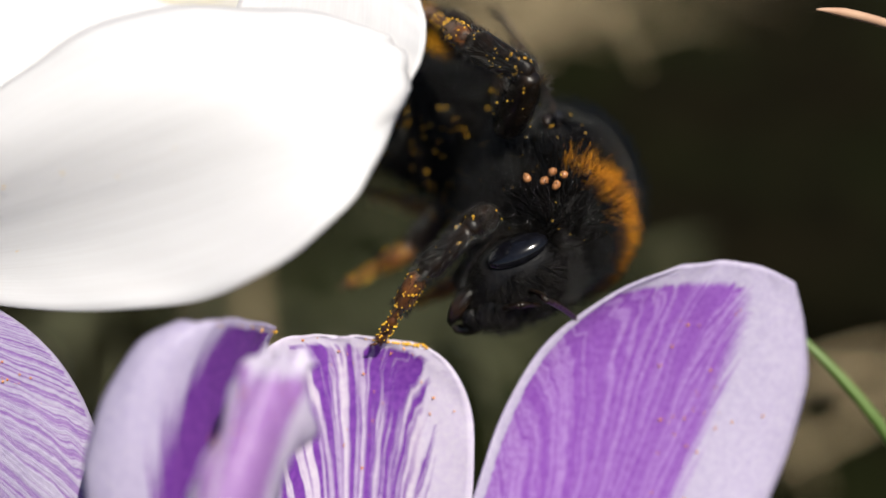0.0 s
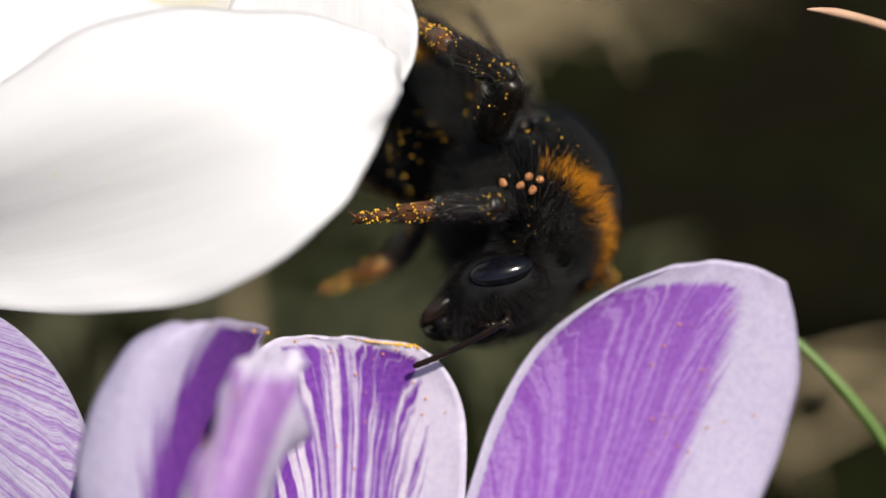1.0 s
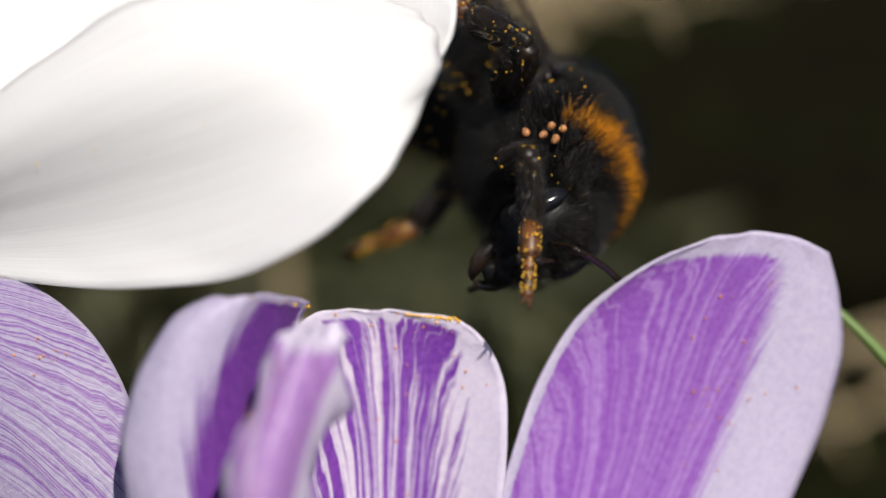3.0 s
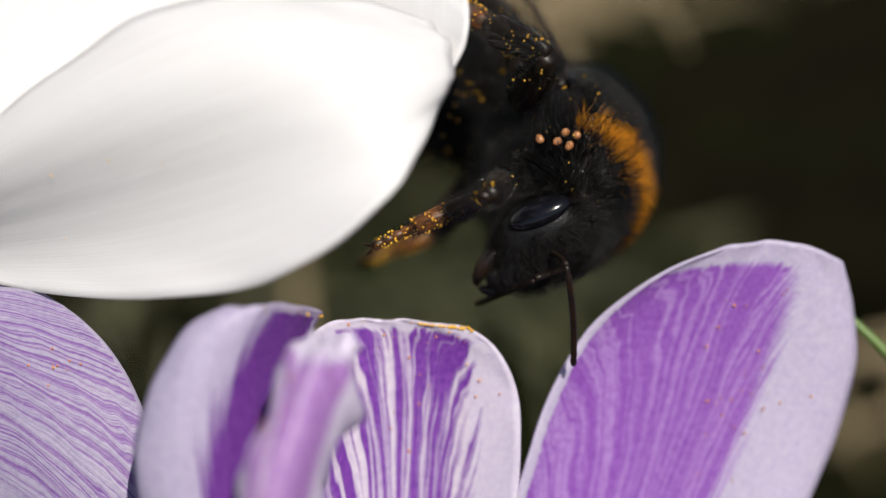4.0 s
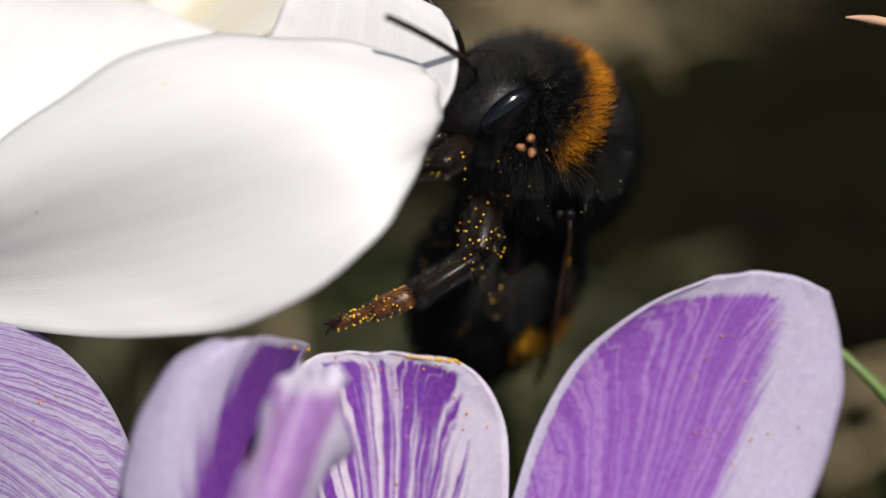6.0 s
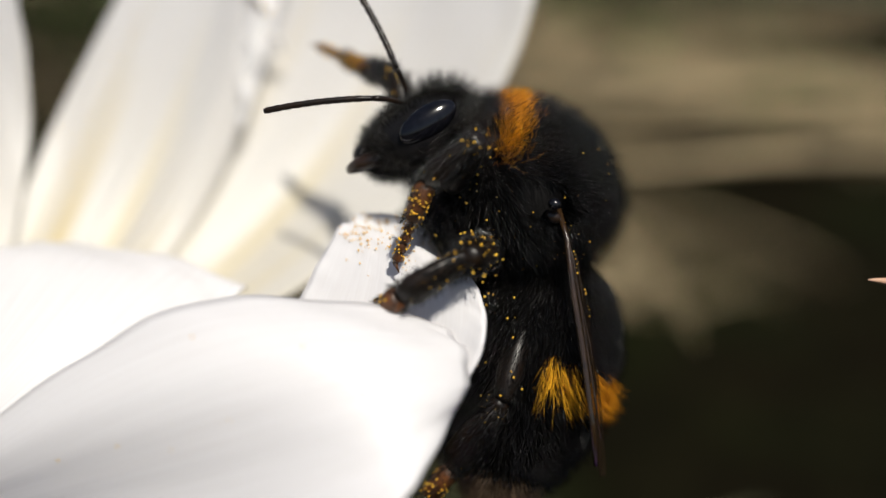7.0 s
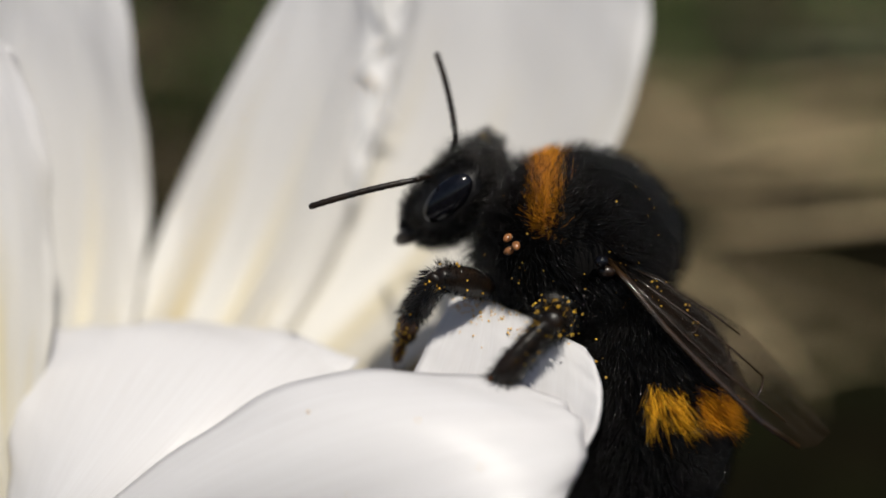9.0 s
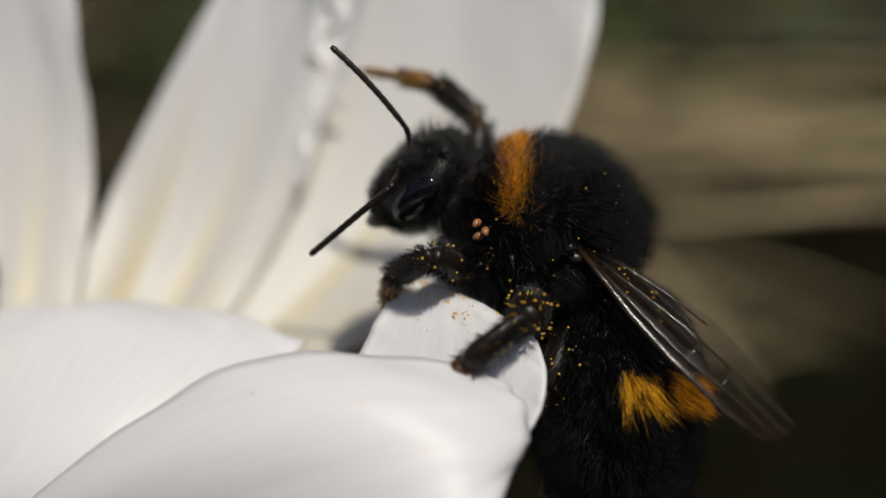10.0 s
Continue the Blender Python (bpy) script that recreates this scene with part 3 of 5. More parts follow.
violet(M_RIDGE,
       [(-9.77, 32.64, 88.82), (-8.94, 31.46, 90.32), (-8.24, 31.46, 90.32), (-7.79, 32.64, 88.82)],
       [(-9.66, 35.58, 94.37), (-8.7, 34.27, 95.67), (-7.7, 34.27, 95.67), (-7.14, 37.53, 92.41)],
       [(-9.13, 37.97, 97.35), (-7.99, 36.55, 98.82), (-6.43, 36.55, 98.82), (-5.5, 40.27, 95.09)],
       [(-8.17, 40.7, 98.33), (-7.03, 39.13, 100.06), (-4.85, 39.35, 100.41), (-4.35, 42.36, 96.75)],
       [(-7.2, 43.0, 98.62), (-6.46, 42.39, 99.33), (-5.58, 42.33, 99.24), (-5.07, 42.34, 98.42)])
for i, (mat, net) in enumerate(PURPLE_NETS):
    petal("petal", net, mat, purple_crocus, wave=0.4 if mat is M_RIDGE else 0.08, seed=31 + i)
stalk(purple_crocus, (-4.65, 37.68, 75.19), (-8, 40, -3), 2.5)


def scatter(label, spots_on, seed, size, material):
    """Pollen grains lying on petals: rows of a net, the place on it along and across, the spread and the count."""
    rng = np.random.RandomState(seed)
    bm = bmesh.new()
    for net, u0, v0, su, sv, n in spots_on:
        net = np.array(net, float)
        for _ in range(n):
            u, v = np.clip(rng.normal(u0, su), 0.02, 0.985), np.clip(rng.normal(v0, sv), 0.02, 0.98)
            at = lambda a, b: np.einsum("i,j,ijk->k", bern(len(net) - 1, a), bern(net.shape[1] - 1, b), net)
            nrm = np.cross(at(u + 0.01, v) - at(u, v), at(u, v + 0.01) - at(u, v))
            nrm /= np.linalg.norm(nrm) + 1e-9
            nrm *= 1 if nrm[1] * -0.85 + nrm[2] * 0.5 > 0 else -1
            r = rng.uniform(*size)
            bmesh.ops.create_icosphere(bm, subdivisions=1, radius=r, matrix=Matrix.Translation(Vector((at(u, v) + nrm * (0.12 + 0.5 * r)).tolist())))
    return tagged(part("pollen", bm, material), label, "pollen", kind="stuff")


NETS = [net for _, _, net in WHITE_NETS]
VIOLET = [net for _, net in PURPLE_NETS]
scatter("orange pollen specks on the purple petals", [
    (VIOLET[0], 0.68, 0.60, 0.10, 0.08, 22), (VIOLET[0], 0.5, 0.7, 0.10, 0.06, 10), (VIOLET[1], 0.75, 0.6, 0.14, 0.2, 26),
    (VIOLET[3], 0.75, 0.75, 0.06, 0.08, 12), (VIOLET[4], 0.6, 0.4, 0.15, 0.2, 14)], 41, (0.025, 0.07), M_RUST)
scatter("yellow pollen along the striped petal's rim", [(VIOLET[1], 0.975, 0.85, 0.010, 0.12, 80), (VIOLET[2], 0.978, 0.8, 0.006, 0.2, 14)], 42, (0.03, 0.07), M_POLLEN)
scatter("yellow pollen dust on the white petals", [
    (NETS[1], 0.9, 0.25, 0.07, 0.12, 70), (NETS[1], 0.8, 0.5, 0.10, 0.12, 30), (NETS[2], 0.8, 0.5, 0.2, 0.3, 60), (NETS[0], 0.5, 0.5, 0.15, 0.2, 8),
    (NETS[4], 0.45, 0.2, 0.12, 0.06, 40), (NETS[4], 0.65, 0.25, 0.12, 0.05, 40), (NETS[-1], 0.6, 0.5, 0.2, 0.25, 45)], 43, (0.02, 0.055), M_POLLEN)


def dry_stalk(tip, mid, foot, width, material, name, label, group):
    """A flattened blade that leans across behind the flowers: tip, a point on its way, and its foot on the soil."""
    bm = bmesh.new()
    pts = curve_points([tip, mid, (foot[0] * 1.1, foot[1], mid[2] + 4), (foot[0] * 1.05, foot[1], mid[2] * 0.6), foot], 22)
    tube(bm, pts, [width * (0.04 + 0.46 * min(1, k / 13)) for k in range(23)], 8)
    for v in bm.verts:
        v.co.z += 0.12 * math.sin(v.co.x * 1.3)
    return tagged(part(name, bm, material), label, "grass", group)


for tip, mid, foot, width in (
        ((6.5, 128.1, 89.7), (29.4, 131.7, 90.8), (120, 140, 0), 4.4), ((4.46, 114.19, 101.39), (21.63, 115.79, 103.95), (110, 130, 0), 1.0),
        ((17.11, 106.3, 81.21), (8.75, 122.08, 98.93), (-24, 142, 0), 2.3), ((14.75, 92.91, 89.98), (4.06, 97.72, 93.91), (-26, 122, 0), 0.8),
        ((27.05, 78.61, 70.87), (29.49, 74.09, 63.64), (54, 86, 0), 1.1), ((13.23, 121.03, 97.24), (30.12, 120.05, 99.44), (115, 135, 0), 0.8),
        ((4.97, 131.29, 104.22), (28.62, 128.41, 105.27), (120, 140, 0), 0.8), ((8.83, 107.61, 102.18), (4.38, 120.85, 115.82), (-28, 132, 0), 1.0),
        ((-30.22, 79.9, 72.94), (-22.96, 79.56, 68.61), (-30, 75, 0), 2.2), ((6.65, 117.98, 96.13), (20, 116.23, 97.11), (110, 128, 0), 0.8)):
    dry_stalk(tip, mid, foot, width, M_STRAW, "dry_stalk", "tan dry grass stalk leaning behind the flowers", "dry stalks")
for tip, mid, foot, width in (
        ((11.05, 126.01, 108.98), (21.44, 122.35, 106.89), (110, 128, 0), 3.0), ((16.99, 131.35, 109.99), (25.66, 127.62, 107.78), (115, 132, 0), 2.6),
        ((1.98, 85.48, 70.54), (3.71, 80, 61.77), (6, 80, 0), 1.3), ((-24.69, 83.84, 71.68), (-21.72, 77.8, 65.8), (-26, 78, 0), 1.3)):
    dry_stalk(tip, mid, foot, width, M_DULL, "green_blade", "dark green grass blade behind the flowers", "green blades")


def twig():
    bm = bmesh.new()
    pts = curve_points([(16.27, 55.91, 107.37), (17.76, 56.31, 107.19), (20.70, 57.22, 106.09), (30.81, 61.17, 102.22), (50.89, 67.64, 85.40)], 24)
    tube(bm, pts, [0.04 + 0.18 * min(1, k / 4) for k in range(25)], 8)
    return tagged(part("grass_blade", bm, M_BUD), "dry grass stalk with a reddish pointed tip", "grass")


def green_stalk():
    bm = bmesh.new()
    pts = curve_points([(15.14, 54.43, 93.13), (17.08, 52.62, 91.93), (20.82, 50.35, 89.99), (30.38, 47.66, 82.27), (36.29, 30.09, 42.28)], 20)
    pts += [Vector((37.0, 29.5, 28.0)), Vector((37.4, 30.0, 12.0)), Vector((37.6, 31.0, -2.0))]
    tube(bm, pts, [0.11 + 0.20 * min(1, k / 8) for k in range(24)], 8)
    return tagged(part("grass_blade", bm, M_BLADE), "green grass stalk beside the purple crocus", "grass")


twig()
green_stalk()

# ---- bumblebee ----
# its own space: x ahead, y to its left, z up its back; the thorax lies at the origin
bee = tagged(new("bumblebee"), "black bumblebee with orange collar and band, dusted with pollen", "bumblebee")
bee.empty_display_size = 0.002
WAIST = (-2.9, 0, -2.1)


def slope(p):
    """The thorax narrows and falls off towards the waist."""
    x = p[..., 0]
    z = p[..., 2] * (1 - 0.13 * np.clip((0.8 - x) / 4, 0, 1) * (p[..., 2] > 0))
    return np.stack([np.where(x < 0, x * 0.86, x), p[..., 1], z], axis=-1)


def bee_body():
    bm = bmesh.new()
    ball(bm, (0, 0, 0), (4.2, 3.85, 3.45), 32, 20)
    for v in bm.verts:
        v.co = Vector(slope(np.array(v.co)))
    thorax = part("thorax", bm, M_SKIN, bee)
    p, n = shell(24000, (0, 0, 0), (4.2, 3.85, 3.45), 5)
    p = slope(p)
    # the collar: a band across the front of the back
    band = (p[:, 0] > 1.2) & (p[:, 0] < 2.2) & (p[:, 2] > 0.3)
    back = n + np.array([-0.35, 0, -0.1])
    thin_band = ~band | (np.random.RandomState(9).rand(len(p)) < 0.8)
    joint = (np.hypot((p[:, 0] + 0.2) / 1.5, p[:, 2] + 0.2) < 0.8) & (np.abs(p[:, 1]) > 2)
    thin_band &= ~joint
    ruff = 1.4 + 0.5 * np.clip(p[thin_band, 0] - 2.4, 0, 1) + 0.3 * np.clip(-p[thin_band, 2] - 1.2, 0, 1)
    hairs("fur", p[thin_band], back[thin_band], ruff, 0.03, M_FUR, thorax, "black thorax fur", bend=(-0.5, 0, -0.2))
    p2, n2 = shell(120000, (0, 0, 0), (4.2, 3.85, 3.45), 6, lambda d: (d[:, 0] * 4.2 > 0.6) & (d[:, 0] * 4.2 < 2.9) & (d[:, 2] > 0.08))
    keep = np.random.RandomState(8).rand(len(p2)) < np.exp(-((p2[:, 0] - 1.7) / 0.42) ** 2) * np.clip((p2[:, 2] - 0.2) / 2.0, 0, 1)
    p2, n2 = p2[keep], n2[keep]
    hairs("collar_fur", p2, n2 + np.array([-0.1, 0, 0]), 1.05, 0.016, M_ORANGE, thorax, "orange collar of fur")
    for s in (1, -1):
        bm = bmesh.new()
        ball(bm, (-0.8, s * 4.4, -0.2), (0.3, 0.28, 0.26), 16, 10)
        part("wing_joint", bm, M_EYE, thorax, "glossy black wing joint")
        bm = bmesh.new()
        ball(bm, (-1.1, s * 3.95, -0.7), (0.4, 0.25, 0.26), 12, 8)
        part("wing_hinge", bm, M_JAW, thorax, "brown wing hinge")
    return thorax


def bee_abdomen():
    bm = bmesh.new()
    prof = [(0, 0.9), (0.8, 2.3), (2.2, 3.3), (4.2, 3.75), (6.4, 3.65), (8.4, 3.1), (10.0, 2.1), (11.2, 1.0), (11.7, 0.15)]
    rings = []
    for k in range(41):
        x = 11.7 * k / 40
        r = np.interp(x, [a for a, _ in prof], [b for _, b in prof]) - 0.10 * (1 if k % 7 == 0 else 0)
        rings.append((-x, r))
    tube(bm, [(x, 0, 0.25 * x * 0.3) for x, _ in rings], [r for _, r in rings], 36)
    for v in bm.verts:
        v.co.z *= 0.93
    ab = part("abdomen", bm, M_SKIN, bee)
    rng = np.random.RandomState(3)
    groups = {}
    for _ in range(30000):
        x = 11.4 * rng.rand()
        a = rng.uniform(0, 6.283)
        r = np.interp(x, [q for q, _ in prof], [b for _, b in prof])
        pos = (-x, r * math.cos(a), (r * math.sin(a) + 0.075 * -x) * 0.93)
        tuft = 0.5 * math.sin(round(a * 5) * 2.4)
        way = (-0.75 + 0.1 * tuft, math.cos(a + 0.35 * tuft) * 0.8, math.sin(a + 0.35 * tuft) * 0.8)
        kind = ("dorsal" if math.sin(a) > 0.8 else "orange") if 5.0 + 0.3 * tuft < x < 6.4 + 0.3 * tuft and math.sin(a) > 0.34 + 0.16 * tuft and not 0.70 < math.sin(a) < 0.80 and not 0.47 < math.sin(a) < 0.50 else "tawny" if x > 10.3 else "black"
        if kind == "orange":   # the golden tufts spread like a fan
            fan = a + 1.6 * (math.sin(a) - 0.45) + 0.5 * tuft
            way = (-1.0, math.cos(fan) * 0.6, math.sin(fan) * 0.6)
        groups.setdefault(kind, []).append((pos, way))
    for kind, mat, ln, nm in (("black", M_FUR, 1.25, "fur"), ("orange", M_YELLOW, 1.7, "band_fur"), ("dorsal", M_ORANGE, 1.5, "saddle_fur"), ("tawny", M_TAWNY, 1.0, "tail_fur")):
        g = groups[kind]
        hairs(nm, [q for q, _ in g], [w for _, w in g], ln, 0.032, mat, ab, {"fur": "black fur", "band_fur": "golden band of fur", "saddle_fur": "orange fur on the back", "tail_fur": "tawny tail fur"}[nm])
    return ab


HS = 1.09   # size of the head


def bee_head():
    # head space: x out of the face, z up to the crown, the neck at the origin
    bm = bmesh.new()
    vs = ball(bm, (1.0, 0, -0.85), (1.45, 2.2, 2.45), 32, 20)
    for v in bm.verts:
        low = max(0, -(v.co.z + 0.85) / 2.45)
        v.co.y *= 1 - 0.38 * low ** 1.5
        v.co.x += 0.35 * low
    for v in bm.verts:
        v.co *= HS
    head = part("head", bm, M_CHITIN, bee)
    for s in (1, -1):
        bm = bmesh.new()
        ball(bm, (0, 0, 0), (0.72, 0.50, 1.46), 24, 16)
        part("eye", bm, M_EYE, head, "glossy black eye", pose(1.25 * HS * MM, s * 1.9 * HS * MM, -0.1 * HS * MM, s * 9, -4, 0))
        bm = bmesh.new()
        tube(bm, curve_points([(1.1, s * 0.9, -2.2), (1.6, s * 1.15, -3.2), (1.75, s * 0.6, -3.9), (1.65, s * 0.1, -4.1)], 6), [0.2, 0.32, 0.36, 0.34, 0.28, 0.2, 0.08], 8)
        bm.transform(Matrix.Scale(HS, 4))
        part("mandible", bm, M_JAW, head, "dark brown jaw")
    bm = bmesh.new()
    ball(bm, (2.1, 0, -2.1), (0.5, 0.95, 1.0), 20, 12)
    ball(bm, (1.9, 0, -3.1), (0.38, 0.75, 0.5), 16, 10)
    bm.transform(Matrix.Scale(HS, 4))
    part("face_plate", bm, M_CHITIN, head)
    bm = bmesh.new()
    for s in (-0.5, 0, 0.5):
        ball(bm, (1.5, s, 1.55 + (0.12 if s else -0.1)), (0.16, 0.16, 0.16), 10, 8)
    bm.transform(Matrix.Scale(HS, 4))
    part("simple_eyes", bm, M_EYE, head)
    p, n = shell(8500, (1.0, 0, -0.85), (1.45, 2.2, 2.45), 15, lambda d: ~((np.abs(d[:, 1]) > 0.6) & (np.abs(d[:, 0] - 0.17) < 0.5) & (np.abs(d[:, 2] - 0.3) < 0.66)))
    low = np.clip(-(p[:, 2] + 0.85) / 2.45, 0, 1)
    p[:, 1] *= 1 - 0.38 * low ** 1.5
    p[:, 0] += 0.35 * low
    hairs("fur", p * HS, n + np.array([0.25, 0, 0.1]), np.where(p[:, 2] > 0.2, 1.05, 0.65), 0.019, M_FACE, head, "black face fur", bend=(0, 0, 0.3))
    return head


def antenna(head, s):
    """Its base at the origin, the shaft along x, the whip bent from its end."""
    bm = bmesh.new()
    tube(bm, curve_points([(0, 0, 0), (0.7, 0, 0.1), (1.4, 0, 0.15), (2.0, 0, 0)], 6), [0.13, 0.12, 0.11, 0.12, 0.13, 0.15, 0.13], 8)
    ob = part("antenna", bm, M_LEG, head, "slender black antenna")
    return ob


def whip(bm_len=4.9):
    bm = bmesh.new()
    pts, rad = [], []
    for k in range(11):
        for f, r in ((0.04, 0.135), (0.5, 0.16), (0.93, 0.145)):
            pts.append((bm_len * (k + f) / 11, 0, -0.012 * (k + f) ** 2 * 0.4))
            rad.append(r * (0.85 if k == 0 else 1) * (0.75 if k == 10 and f > 0.9 else 1))
    tube(bm, pts, rad, 8)
    return bm


LEGS = {  # hip, lengths of thigh, shin and foot, thickness
    "front_leg": ((3.4, 1.6, -2.5), (3.0, 3.1, 4.0), 0.58),
    "middle_leg": ((0.6, 2.0, -3.2), (3.6, 3.4, 4.2), 0.68),
    "hind_leg": ((-2.0, 1.8, -2.7), (3.8, 4.6, 4.2), 0.62),
}


def bee_leg(kind, s):
    hip, (a, b, c), r = LEGS[kind]
    bm = bmesh.new()
    tube(bm, [(-0.3, 0, 0), (0.2, 0, 0), (a * 0.35, 0, 0.05), (a * 0.7, 0, 0.05), (a * 0.95, 0, 0), (a, 0, 0)], [r * 0.7, r, r * 1.15, r, r * 0.7, r * 0.5], 12)
    leg = part(kind, bm, M_LEG, bee)
    bm = bmesh.new()
    wide = 1.35 if kind == "hind_leg" else 1.1
    tube(bm, [(0, 0, 0), (0.2, 0, 0), (b * 0.4, 0, 0), (b * 0.8, 0, 0), (b, 0, 0)], [r * 0.5, r * 0.7, r * 0.9 * wide, r * 1.05 * wide, r * 0.6], 12)
    for v in bm.verts:
        v.co.y *= 0.62
    shin = part("shin", bm, M_LEG, leg, "hairy black shin")
    bm = bmesh.new()
    pts, rad = [(0, 0, 0), (c * 0.05, 0, 0), (c * 0.42, 0, 0), (c * 0.46, 0, 0)], [r * 0.5, r * 0.8, r * 0.75, r * 0.4]
    for k in range(4):
        x = c * (0.48 + 0.12 * k)
        pts += [(x, 0, 0), (x + c * 0.09, 0, 0), (x + c * 0.11, 0, 0)]
        rad += [r * 0.28, r * 0.48, r * 0.25]
    tube(bm, pts, rad, 10)
    for y in (0.2, -0.2):
        tube(bm, [(c * 0.94, 0, 0), (c * 1.0, y, 0), (c * 1.05, y * 1.5, -0.15)], [0.09, 0.07, 0.02], 5)
    foot = part("foot", bm, M_FOOT, leg, "red-brown clawed foot")
    rng = np.random.RandomState(len(kind))
    for ob, ln, rad_, cnt, hl in ((leg, a, r, 900, 0.75 if kind == "middle_leg" else 0.5), (shin, b, r * 0.9, 900, 0.5), (foot, c * 0.5, r * 0.75, 420, 0.32)):
        x = rng.rand(cnt) * ln
        th = rng.rand(cnt) * 6.283
        o = np.stack([np.zeros(cnt), np.cos(th), np.sin(th)], 1)
        # the bristles are joined to the limb's own mesh
        h = hairs("bristles", np.stack([x, o[:, 1] * rad_ * 0.7, o[:, 2] * rad_ * 0.9], 1), o + np.array([0.9, 0, 0]), hl, 0.028, M_FACE, None)
        join(ob, h)
        if ob is not leg:
            bm = bmesh.new()
            for _ in range(120 if ob is foot else 110 if (kind, s) == ("middle_leg", -1) else 34):
                q = rng.uniform(0, 6.283)
                x = rng.uniform(0.05, 0.95) * ln * (1.9 if ob is foot else 1)
                out = (r * 0.8 if x < c * 0.45 else r * 0.5) if ob is foot else rad_ * 0.95
                at = (x, math.cos(q) * out * (1 if ob is foot else 0.75), math.sin(q) * out)
                bmesh.ops.create_icosphere(bm, subdivisions=1, radius=rng.uniform(0.025, 0.065), matrix=Matrix.Translation(at))
            join(ob, part("dust", bm, M_POLLEN))
    return leg, shin, foot


def join(ob, extra):
    """Moves the faces of extra, with its material, into ob."""
    bm = bmesh.new()
    bm.from_mesh(ob.data)
    n = len(bm.faces)
    bm.from_mesh(extra.data)
    bm.faces.ensure_lookup_table()
    ob.data.materials.append(extra.data.materials[0])
    for f in bm.faces[n:]:
        f.material_index = len(ob.data.materials) - 1
    bm.to_mesh(ob.data)
    bm.free()
    bpy.data.objects.remove(extra)


thorax = bee_body()
abdomen = bee_abdomen()
head = bee_head()
legs = {(k, s): bee_leg(k, s) for k in LEGS for s in (1, -1)}
antennae = {s: antenna(head, s) for s in (1, -1)}
whips = {s: part("antenna_whip", whip(), M_LEG, head, "ringed black antenna whip") for s in (1, -1)}


def wing(s):
    """A folded forewing: root at the origin, along x, with raised veins."""
    outline = [(0, 0), (1.5, 0.35), (4, 0.75), (8, 0.9), (12, 0.6), (14.5, -0.4), (15.2, -1.8), (14.2, -3.3), (11.5, -4.3), (8, -4.2), (5, -3.2), (2.5, -1.9), (0.8, -0.8)]
    n = 14
    top = np.array(outline[:7])
    low = np.array([outline[0]] + outline[:6:-1])
    verts, faces = [], []
    for i in range(25):
        x = 15.1 * (i / 24) ** 0.9
        y1, y0 = np.interp(x, top[:, 0], top[:, 1]), np.interp(x, low[:, 0], low[:, 1])
        for j in range(n + 1):
            y = y0 + (y1 - y0) * j / n
            verts.append((x, y, 0.12 * math.sin(y * 3.0 + x * 0.35) * min(1, x / 3) - 0.006 * x * x))
    for i in range(24):
        for j in range(n):
            a = i * (n + 1) + j
            faces.append((a, a + n + 1, a + n + 2, a + 1))
    verts = [(x * 0.78, -y * 0.52 * s, z) for x, y, z in verts]
    w = raw("wing", verts, faces, M_WING, bee, "smoky brown veined wing")
    f = lambda x, y: (x * 0.78, -y * 0.52 * s, 0.12 * math.sin(y * 3.0 + x * 0.35) * min(1, x / 3) - 0.006 * x * x)
    veins = [[(0, 0), (2, 0.42), (5, 0.8), (8, 0.9), (12, 0.6), (14.4, -0.4)], [(0, -0.1), (3, 0.15), (6, 0.2), (8.5, 0.0), (11, -0.5), (13, -0.9)],
             [(0, -0.2), (3, -0.9), (6, -1.6), (8, -2.0), (10.5, -2.3)], [(0.5, -0.5), (3, -1.8), (6, -3.1), (8, -3.6)], [(6, 0.2), (6.2, -0.7), (6, -1.6)],
             [(8.5, 0), (8.7, -1), (8, -2)], [(11, -0.5), (10.9, -1.4), (10.5, -2.3)]]
    for i, v in enumerate(veins):
        bm = bmesh.new()
        tube(bm, [f(*q) for q in v], [0.13 if i == 0 else 0.045] * len(v), 6)
        part("vein", bm, M_VEIN, w)
    return w


wings = {s: wing(s) for s in (1, -1)}


def grains(name, n, parent, sampler, seed, size=(0.03, 0.07), label="yellow pollen grains"):
    rng = np.random.RandomState(seed)
    bm = bmesh.new()
    for _ in range(n):
        bmesh.ops.create_icosphere(bm, subdivisions=1, radius=rng.uniform(*size), matrix=Matrix.Translation(sampler(rng)))
    return tagged(part(name, bm, M_POLLEN, parent, label), kind="stuff")


def on_egg(radii, lo, hi, out=0.6):
    def f(rng):
        while True:
            d = Vector(rng.normal(0, 1, 3)).normalized()
            if all(a <= c <= b for a, c, b in zip(lo, d, hi)):
                return Vector([c * (r + out * rng.rand()) for c, r in zip(d, radii)])
    return f


grains("pollen", 9, white_petals[8], lambda rng: Vector((-12.9, 74.5, 116.4)) + Vector(rng.normal(0, 1, 3)) * 0.4, 41, (0.05, 0.09))
grains("pollen", 90, thorax, on_egg((4.2, 3.85, 3.45), (-1, -1, -1), (1, 1, 0.8), 1.0), 3, (0.02, 0.055))
grains("pollen", 90, thorax, on_egg((4.2, 3.85, 3.45), (-0.6, -0.95, -1), (0.6, 0.95, -0.2), 1.0), 13, (0.02, 0.055))


def on_abdomen(rng):
    x, a = rng.uniform(0.6, 6), rng.uniform(3.3, 6.1)
    r = np.interp(x, [0, 2.2, 4.2, 6.4], [1.5, 3.3, 3.75, 3.65]) + rng.uniform(0.2, 0.9)
    return Vector((-x, r * math.cos(a), r * math.sin(a)))


